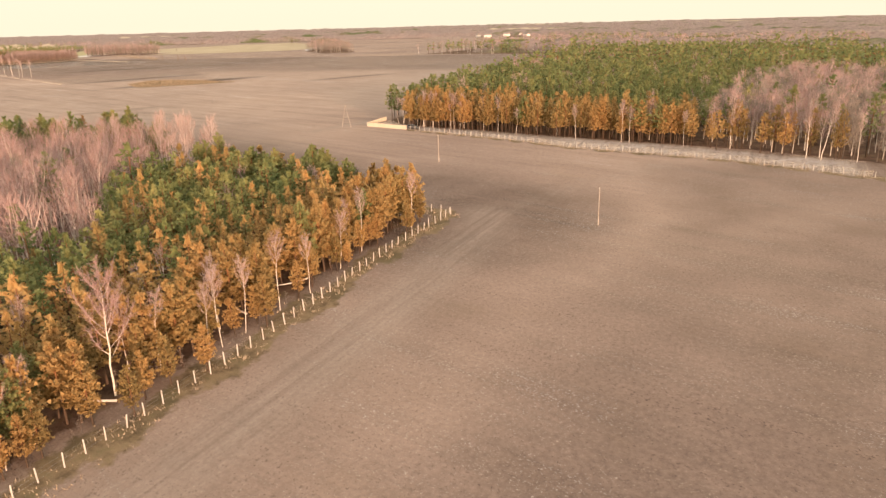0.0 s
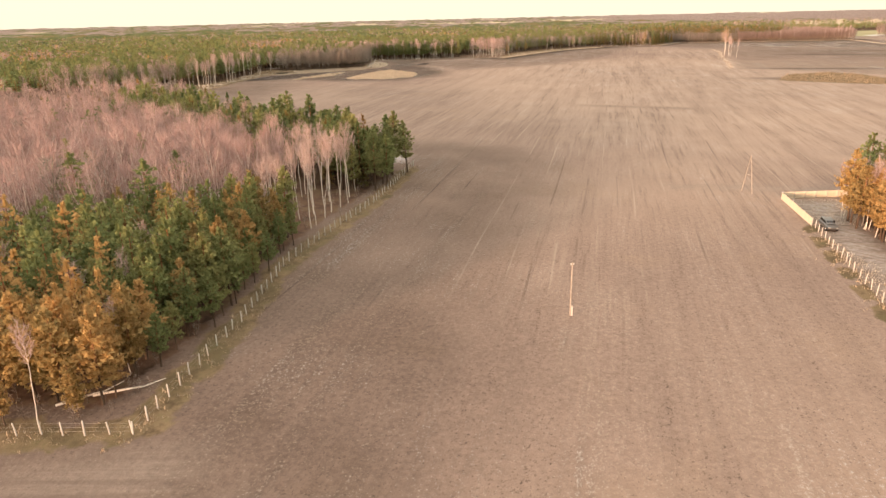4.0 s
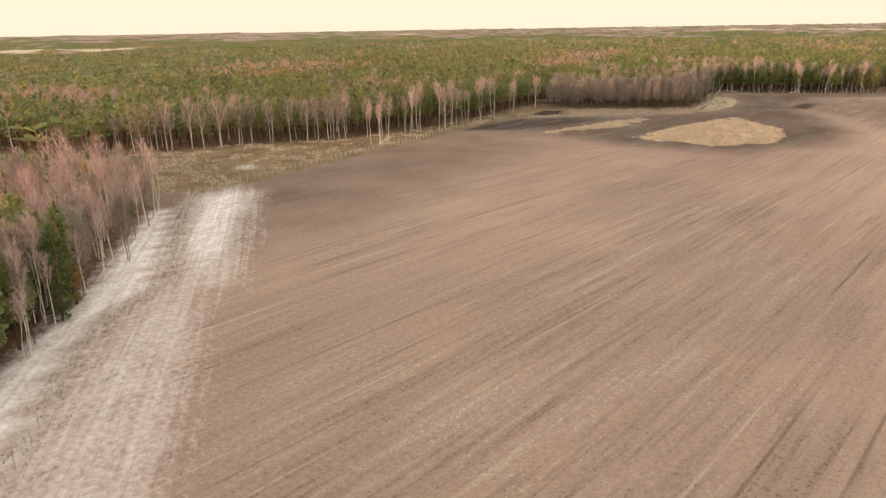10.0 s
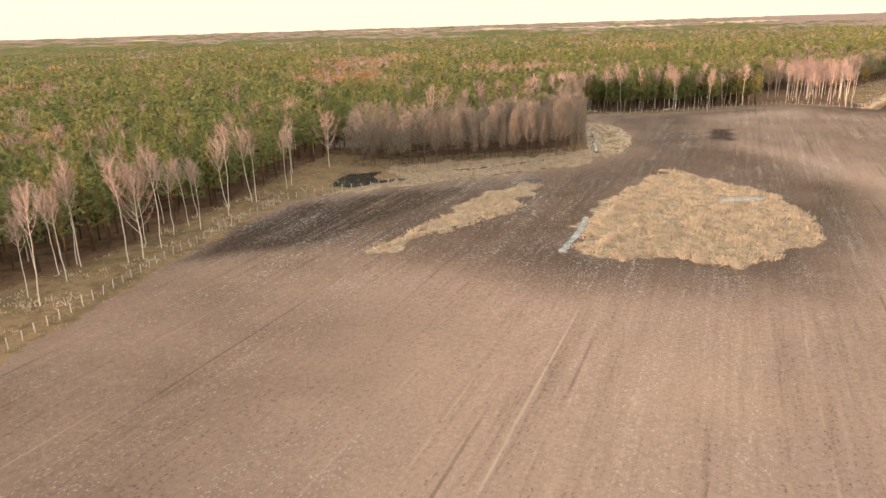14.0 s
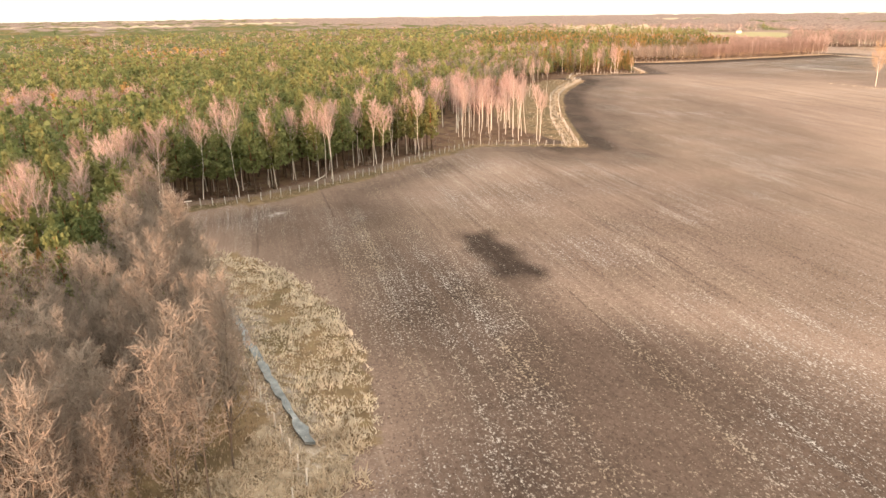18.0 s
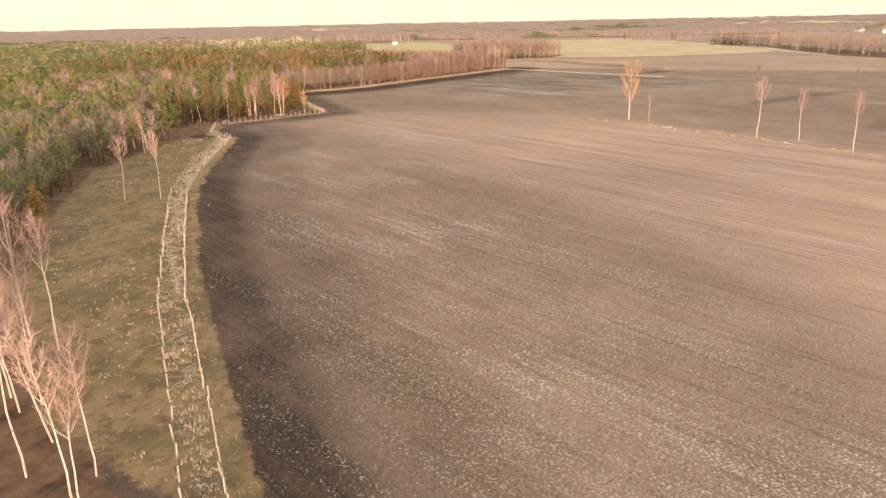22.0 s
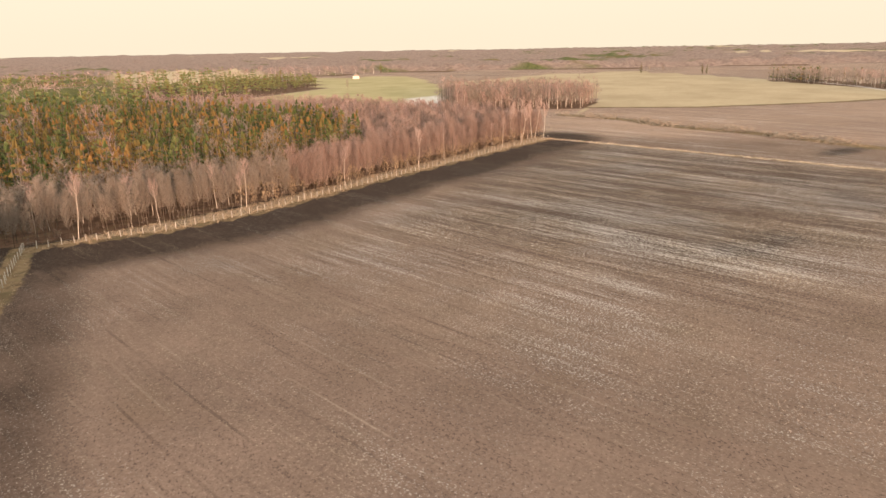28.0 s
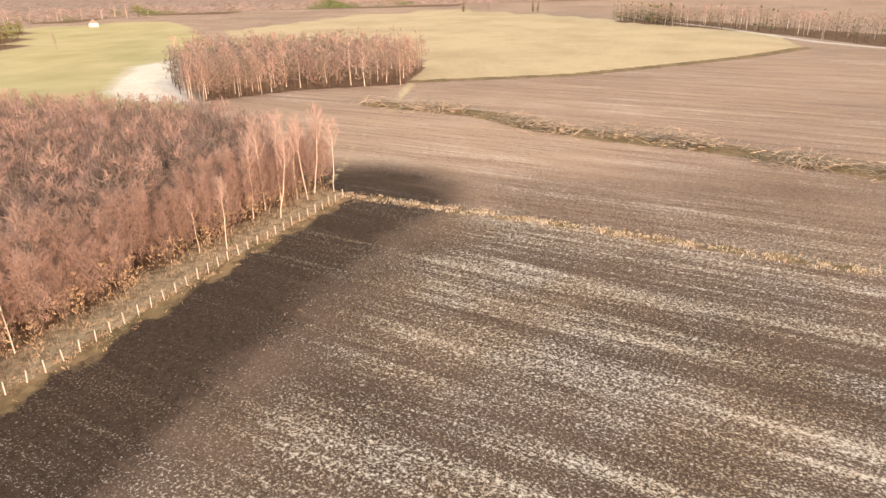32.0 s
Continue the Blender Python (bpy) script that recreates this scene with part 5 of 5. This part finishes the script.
TEMPLATES[("birch", -1)] = [merged("birch", 5, 4, 3) for _ in range(4)]
crowd("far_pines", "pine", m[pick > bare], rng.normal(12, 1.5, (pick > bare).sum()), -1, "distant pine tops above the forest canopy")
b = m[pick <= bare]
half = rng.uniform(0, 1, len(b)) < 0.5
crowd("far_birches", "birch", b[half], rng.normal(12.5, 1.5, half.sum()), -1, "distant leafless birches above the canopy")
crowd("far_bare_trees", "willow", b[~half], rng.normal(11.5, 1.5, (~half).sum()), -1, "distant bare reddish trees above the canopy")


# ---- reeds, grass and straw ----
def tufts(name, pts, blades, height, width, mat, label, spread=0.25, flat=0.0):
    n = len(pts)
    base = np.concatenate([pts, rise(pts[:, 0], pts[:, 1])[:, None] - 0.03], 1)
    b = np.repeat(base, blades, 0)
    b[:, :2] += rng.normal(size=(len(b), 2)) * spread
    d = rng.normal(size=(len(b), 3)) * 0.35
    d[:, 2] = np.abs(d[:, 2]) + 1 - flat
    d /= np.linalg.norm(d, axis=1)[:, None]
    hh = np.repeat(height * rng.uniform(0.6, 1.25, n) * (1 + 0.45 * drift(pts[:, 0], pts[:, 1], 1.7, 12).clip(-1.2, 1.4)), blades) * rng.uniform(0.7, 1.1, len(b))
    v, f = slivers(b, d * hh[:, None], np.full(len(b), width) * rng.uniform(0.6, 1.4, len(b)))
    return tagged(new(name, mesh_of(name, v, f, mat)), label, "vegetation", kind="stuff")


wet_shapes = [POND, ribbon([(59.5, 381), (56, 372), (51, 361)], 2.0), [(85, 386), (87, 390.5), (96, 389.5), (96, 386)], ribbon([(38, 420), (44, 420.7), (51, 423.4), (62, 428.2)], 1.8), ribbon([(83, 472), (78, 446), (75.5, 433)], 1.8)]
r = []
for z in (REED_WEDGE, REED_FIELD, REED_BANK):
    lo, hi = np.min(z, 0) - 3, np.max(z, 0) + 3
    q = lattice([lo, (hi[0], lo[1]), hi, (lo[0], hi[1])], 0.6)
    edge = depth_in(z, q[:, 0], q[:, 1])
    r.append(q[(edge + drift(q[:, 0], q[:, 1], 3.5, 4) * 1.3 > 0) & (drift(q[:, 0], q[:, 1], 1.5, 5) > -0.75)])
r = np.concatenate(r)
for z in wet_shapes:
    r = r[~inside(z, r[:, 0], r[:, 1])]
tufts("reeds", r, 13, 0.62, 0.085, REED, "tussocks of tall dry yellow reed", 0.34, 0.72)
band = []
for a, b in zip(np.asarray(FENCE_VERGE[:-1], float)[:-1], np.asarray(FENCE_VERGE[:-1], float)[1:]):
    k = int(np.linalg.norm(b - a) * 3.5)
    band.append(a + (b - a) * rng.uniform(0, 1, k)[:, None] + np.array([-2.4, 2.0]) * rng.uniform(0.1, 0.95, k)[:, None])
tufts("dry_grass", np.concatenate(band), 7, 0.5, 0.06, REED, "matted pale grass and frost between two old fences", 0.22, 0.5)
pale = lattice(CLEARING, 1.3)
tufts("dry_grass", pale[drift(pale[:, 0], pale[:, 1], 4.0, 9) > 0.25], 8, 0.55, 0.08, REED, "bleached tussocks in a rough clearing", 0.35, 0.4)
pale = lattice(MEADOW_STRIP, 2.1)
tufts("dry_grass", pale[drift(pale[:, 0], pale[:, 1], 7.0, 6) > 0.1], 5, 0.3, 0.05, REED, "scattered pale tussocks in the brown meadow strip", 0.25, 0.6)
tree_line = np.asarray(VERGE_TREES, float)
band = [a + (b - a) * rng.uniform(0, 1, int(np.linalg.norm(b - a) * 1.3))[:, None] for a, b in zip(tree_line[:-1], tree_line[1:])]
band = np.concatenate(band)
tufts("dry_grass", band + rng.normal(size=band.shape) * 1.0, 6, 0.45, 0.07, REED, "pale unmown grass along the line of birches", 0.3, 0.4)
side = lattice(ROADSIDE, 0.7)
side = side[off_line(ROAD, side[:, 0], side[:, 1]) > 4.0]
band = [a + (b - a) * rng.uniform(0, 1, int(np.linalg.norm(b - a) * 6))[:, None] for a, b in zip(np.asarray(VERGE_EAST[:4], float)[:-1], np.asarray(VERGE_EAST[:4], float)[1:])]
band = np.concatenate(band)
tufts("dry_grass", band + rng.normal(size=band.shape) * 0.8, 6, 0.4, 0.06, REED, "pale rank grass on the bank between two fields", 0.3, 0.4)
tufts("dry_grass", side, 6, 0.22, 0.045, REED, "bleached roadside grass between fence and wood", 0.3, 0.4)
rn = lattice(REED_NORTH, 0.8)
rn = rn[drift(rn[:, 0], rn[:, 1], 1.5, 5) > -0.4]
tufts("reeds", rn, 13, 0.55, 0.08, REED, "sparse tussocks of dry reed beside the ditch", 0.32, 0.7)
tufts("dry_grass", lattice(REED_FAR, 2.0), 6, 0.6, 0.14, GRASS, "far island of dull dry grass in the field", 0.7)
g = []
for line in ALL_FENCES:
    line = np.asarray(line)
    for a, b in zip(line[:-1], line[1:]):
        k = int(np.linalg.norm(b - a) * 4)
        t = rng.uniform(0, 1, k)[:, None]
        g.append(a + (b - a) * t + rng.normal(size=(k, 2)) * 1.1)
for z, step in ((CLEARING, 1.5), (MEADOW_STRIP, 1.7), (DITCH_BANK, 0.6), (POND_BANK, 1.0), (REED_NORTH, 1.2), (HEDGE_FOOT, 0.6)):
    g.append(lattice(z, step))
for line in (VERGE_EAST[:4], WINDROW):
    line = np.asarray(line, float)
    for a, b in zip(line[:-1], line[1:]):
        k = int(np.linalg.norm(b - a) * 5)
        g.append(a + (b - a) * rng.uniform(0, 1, k)[:, None] + rng.normal(size=(k, 2)) * 1.3)
tufts("dry_grass", np.concatenate(g), 5, 0.32, 0.05, GRASS, "tufts of dry yellowish grass along the fences", 0.2)
s = []
for z, step in ((DAMP, 1.5), (EAST_DAMP, 0.6), ([(400, 540), (430, 570), (480, 600), (500, 560), (520, 510), (480, 490)], 0.8), ([(120, 440), (180, 470), (240, 515), (330, 575), (345, 545), (260, 480), (200, 430), (140, 410)], 1.5)):
    q = lattice(z, step)
    s.append(q[depth_in(z, q[:, 0], q[:, 1]) + 7 * drift(q[:, 0], q[:, 1], 12.0, 8) > rng.uniform(0, 14, len(q))])
s = np.concatenate(s)
s = s[off_line(FENCE_HEDGE, s[:, 0], s[:, 1]) > 9 + rng.uniform(0, 14, len(s))]
for z in (REED_WEDGE, REED_FIELD, REED_BANK, [(118, 467), (124, 464), (118, 445), (109, 446)]):
    s = s[~inside(z, s[:, 0], s[:, 1])]

ca, sa = math.cos(FURROW), math.sin(FURROW)
su, sv = s[:, 0] * ca - s[:, 1] * sa, s[:, 0] * sa + s[:, 1] * ca
keep = drift(su, sv * 0.25, 1.8, 1) + 0.8 * drift(su, sv * 0.4, 9.0, 2) + rng.normal(size=len(s)) * 0.7 > 0.25
tufts("straw", s[keep], 3, 0.22, 0.036, STRAW, "pale straw and stubble lying on damp earth", 0.22, 0.96)


# ---- shrubs ----
def shrubs(name, pts, h, kind, label):
    TEMPLATES.setdefault((kind, 5), [merged(kind, 5, 6, 3) for _ in range(4)])
    return crowd(name, kind, pts, rng.uniform(0.7, 1.3, len(pts)) * h, 5, label)


e = []
for line, inset in ((FENCE_SOUTH, 5), (FENCE_WOOD, 5), (FENCE_GROVE, 5), (FENCE_SPRUCE, 5), (FENCE_HEDGE, 4)):
    line = np.asarray(line, float)
    for a, b in zip(line[:-1], line[1:]):
        d = (b - a) / np.linalg.norm(b - a)
        k = int(np.linalg.norm(b - a) / 1.2)
        e.append(a + (b - a) * rng.uniform(0, 1, k)[:, None] + np.array([-d[1], d[0]]) * (inset + rng.normal(size=k) * 1.5)[:, None])
shrubs("undergrowth", np.concatenate(e), 2.2, "alder", "low bare undergrowth at the foot of the trees")
e = []
line = np.asarray(FENCE_HEDGE[2:], float)
for a, b in zip(line[:-1], line[1:]):
    d = (b - a) / np.linalg.norm(b - a)
    k = int(np.linalg.norm(b - a) / 0.7)
    e.append(a + (b - a) * rng.uniform(0, 1, k)[:, None] + np.array([-d[1], d[0]]) * (5.0 + rng.normal(size=k) * 1.5)[:, None])
shrubs("hedge_undergrowth", np.concatenate(e), 4.2, "scrub", "tangled willow shoots at the foot of the hedge")
shrubs("pond_scrub", np.array([(25, 417), (27.5, 418.5), (30, 419.5), (33, 421), (35, 422.5), (29, 417)]) + 0.0, 3.2, "willow", "reddish bare willow scrub beside the pond")
shrubs("clearing_scrub", lattice([(-70, 268), (-40, 266), (-36, 290), (-60, 300)], 4.0), 2.0, "willow", "bare scrub in a rough clearing")


# ---- poles ----
def utility_pole(x, y, h):
    root = tagged(new("utility_pole"), "weathered timber pole standing alone in the ploughed field", "pole")
    z = float(rise(x, y))
    part("shaft", mesh_of("shaft", *tube([(x, y, z - 0.1), (x, y, z + h * 0.5), (x, y, z + h)], [0.10, 0.09, 0.075], 10), POLE), root)
    part("footing", mesh_of("footing", *tube([(x + 0.2, y, z - 0.1), (x + 0.2, y, z + 1.0), (x + 0.2, y, z + 1.25)], [0.14, 0.13, 0.1], 8), POST), root)
    for k in (-0.18, 0.18):
        part("insulator", mesh_of("insulator", *tube([(x + k * 0.4, y, z + h - 0.3), (x + k, y, z + h - 0.22), (x + k, y, z + h - 0.05)], [0.02, 0.05, 0.03], 6), LAMP), root)
    return root


utility_pole(3.2, -14.5, 6.5)
utility_pole(51.3, 23.8, 6.6)
brace = tagged(new("braced_pole"), "two-legged timber pole where the line turns", "pole")
z0 = float(rise(106, 68))
for y, n in ((69.8, "leg"), (66.6, "leg")):
    part(n, mesh_of("leg", *tube([(106.2, y, z0 - 0.1), (106.2, 0.5 * y + 34.1, z0 + 3.6), (106.2, 68.2, z0 + 7.2)], [0.08, 0.07, 0.06], 8), POLE), brace)
part("crossbar", mesh_of("crossbar", *tube([(106.2, 69.0, z0 + 3.4), (106.2, 67.4, z0 + 3.4)], [0.06, 0.06], 6), POLE), brace)


# ---- parked car ----
def loft(sections):
    """A closed hull through cross sections of equal length."""
    v = np.concatenate(sections)
    n, k = len(sections[0]), len(sections)
    f = []
    for i in range(k - 1):
        for j in range(n):
            f.append((i * n + j, i * n + (j + 1) % n, (i + 1) * n + (j + 1) % n, (i + 1) * n + j))
    f.append(tuple(range(n))[::-1])
    f.append(tuple((k - 1) * n + j for j in range(n)))
    return v, f


def car_section(x, w, lo, hi):
    r = 0.12
    return np.array([(x, -w + r, lo), (x, -w, lo + r), (x, -w, hi - r), (x, -w + r, hi), (x, w - r, hi), (x, w, hi - r), (x, w, lo + r), (x, w - r, lo)])


def parked_car(x, y, turn):
    root = tagged(new("parked_car"), "dark silver estate car parked on the gravel track", "car")
    body = part("body", mesh_of("body", *loft([car_section(*q) for q in ((-2.15, 0.70, 0.45, 0.80), (-2.0, 0.84, 0.32, 0.95), (-1.0, 0.88, 0.28, 1.0), (0.9, 0.88, 0.28, 0.98), (1.8, 0.84, 0.30, 0.88), (2.15, 0.72, 0.42, 0.74))]), CAR_PAINT), root)
    part("cabin", mesh_of("cabin", *loft([car_section(*q) for q in ((-2.0, 0.72, 0.92, 1.06), (-1.7, 0.70, 0.92, 1.46), (-0.4, 0.70, 0.95, 1.52), (0.35, 0.68, 0.95, 1.46), (1.1, 0.74, 0.90, 1.0))]), CAR_PAINT), root)
    for s in (-1, 1):
        for x0, x1 in ((-1.6, -0.75), (-0.65, 0.1), (0.18, 0.7)):
            q = [(x0, s * 0.735, 1.04), (x1, s * 0.735, 1.04), (x1 - (0.25 if x1 > 0.5 else 0), s * 0.725, 1.38), (x0, s * 0.725, 1.38)]
            part("side_window", mesh_of("side_window", q, [(0, 1, 2, 3)], CAR_GLASS), root)
        part("headlight", mesh_of("headlight", *loft([car_section(2.02, 0.14, 0.62, 0.76) + (0, s * 0.55, 0), car_section(2.17, 0.12, 0.63, 0.74) + (0, s * 0.55, 0)]), LAMP), root)
        part("tail_light", mesh_of("tail_light", *loft([car_section(-2.19, 0.12, 0.68, 0.92) + (0, s * 0.6, 0), car_section(-2.05, 0.13, 0.66, 0.94) + (0, s * 0.6, 0)]), TAIL), root)
        for wx in (-1.32, 1.35):
            tyre = part("wheel", mesh_of("wheel", *tube([(wx, s * 0.70, 0.32), (wx, s * 0.74, 0.32), (wx, s * 0.88, 0.32), (wx, s * 0.91, 0.32)], [0.26, 0.32, 0.32, 0.26], 16), RUBBER), root)
            part("rim", mesh_of("rim", *tube([(wx, s * 0.86, 0.32), (wx, s * 0.915, 0.32), (wx, s * 0.92, 0.32)], [0.2, 0.19, 0.02], 12), ALLOY), tyre)
    part("windscreen", mesh_of("windscreen", [(1.02, -0.62, 1.03), (1.02, 0.62, 1.03), (0.5, 0.56, 1.40), (0.5, -0.56, 1.40)], [(0, 1, 2, 3)], CAR_GLASS), root)
    part("rear_window", mesh_of("rear_window", [(-2.0, -0.6, 1.08), (-2.0, 0.6, 1.08), (-1.78, 0.56, 1.40), (-1.78, -0.56, 1.40)], [(0, 1, 2, 3)], CAR_GLASS), root)
    root.matrix_basis = pose(x, y, float(rise(x, y)), 0, 0, turn)
    return root


parked_car(104.0, 44.5, 247)


# ---- brush piles and fallen trunks ----
def brush_pile(line, width, h, sticks, label):
    line = np.asarray(line, float)
    heaps = rng.uniform(0, 1, 9)
    k = np.clip(heaps[rng.integers(9, size=sticks)] + rng.normal(size=sticks) * 0.035, 0, 1)
    s = np.linspace(0, 1, len(line))
    x, y = np.interp(k, s, line[:, 0]) + rng.normal(size=sticks) * width, np.interp(k, s, line[:, 1]) + rng.normal(size=sticks) * width
    z = rise(x, y) + rng.uniform(0.02, 1, sticks) ** 1.5 * h
    a, l = rng.uniform(0, 6.28, sticks), rng.uniform(0.8, 3.4, sticks)
    d = np.stack([np.cos(a) * l, np.sin(a) * l, rng.normal(size=sticks) * 0.25 * l], 1)
    c = np.stack([x, y, z], 1)
    pieces = []
    for q in range(sticks):
        p0, p1 = c[q] - d[q] / 2, c[q] + d[q] / 2
        p0[2], p1[2] = max(p0[2], 0.02), max(p1[2], 0.02)
        r = rng.uniform(0.04, 0.13)
        pieces.append(tube([p0, p1], [r, r * 0.6], 4))
    return tagged(new("brush_pile", mesh_of("brush_pile", *gather(pieces), BRUSHWOOD)), label, "brushwood", kind="stuff")


brush_pile([(694, 606), (686, 590), (676, 574), (662, 563), (650, 553)], 3.2, 1.9, 750, "long windrow of cut branches and roots in the field")
brush_pile([(655, 549), (648, 537), (640, 526)], 3.0, 1.8, 420, "windrow of pale cut branches beside dry grass")
brush_pile([(632, 523), (624, 508), (612, 493)], 3.0, 1.8, 460, "windrow of cut branches and pale poles")


def fallen_trunk(x, y, turn, l, mat, label):
    v, f = tube([(0, 0, 0.16), (l * 0.3, 0.1, 0.2), (l * 0.7, -0.1, 0.35), (l, 0.15, 0.7)], [0.13, 0.12, 0.08, 0.03], 7)
    o = tagged(new("fallen_trunk", mesh_of("fallen_trunk", v, f, mat)), label, "log")
    o.matrix_basis = pose(x, y, float(rise(x, y)), 0, 0, turn)
    return o


for q in ((-2, 17.5, 20, 6), (1, 18.5, 5, 6.5), (-60, 28.5, 100, 5), (-40, 26, 60, 4.5), (-28, 23.5, 150, 5), (120, 508, 30, 5), (96, 509, 170, 6), (352, 628, 20, 4), (376, 619, 160, 5)):
    fallen_trunk(*q, BIRCH_BARK, "fallen white birch trunk lying among dry grass")


# ---- far houses ----
def house(x, y, turn, w, d, h):
    root = tagged(new("house"), "small pale house with a grey pitched roof, far off", "house")
    bm = bmesh.new()
    bmesh.ops.create_cube(bm, size=1)
    bmesh.ops.scale(bm, vec=(w, d, h), verts=bm.verts)
    bmesh.ops.translate(bm, vec=(0, 0, h / 2), verts=bm.verts)
    me = bpy.data.meshes.new("wall")
    bm.to_mesh(me)
    bm.free()
    me.materials.append(LIME_WALL)
    part("wall", me, root)
    e, r = 0.4, h + d * 0.42
    v = [(-w / 2 - e, -d / 2 - e, h - 0.2), (w / 2 + e, -d / 2 - e, h - 0.2), (w / 2 + e, d / 2 + e, h - 0.2), (-w / 2 - e, d / 2 + e, h - 0.2), (-w / 2 - e, 0, r), (w / 2 + e, 0, r)]
    part("roof", mesh_of("roof", v, [(0, 1, 5, 4), (2, 3, 4, 5), (0, 4, 3), (1, 2, 5), (3, 2, 1, 0)], ROOF), root)
    for k in (-0.28, 0.05, 0.32):
        for s in (-1, 1):
            q = [(w * k - 0.5, s * (d / 2 + 0.02), 1.0), (w * k + 0.5, s * (d / 2 + 0.02), 1.0), (w * k + 0.5, s * (d / 2 + 0.02), 2.3), (w * k - 0.5, s * (d / 2 + 0.02), 2.3)]
            part("window", mesh_of("window", q, [(0, 1, 2, 3)], CAR_GLASS), root)
    root.matrix_basis = pose(x, y, float(rise(x, y)) - 0.05, 0, 0, turn)
    return root


house(1083, 903, 30, 11, 7, 3.4)
for q in ((1560, 330, 20, 14, 8, 5), (1480, 200, 70, 12, 9, 5), (1495, 170, 10, 16, 8, 5), (1440, 150, 40, 12, 8, 4.5), (1400, 230, 80, 14, 8, 5), (1450, 260, 15, 18, 9, 5)):
    house(*q)
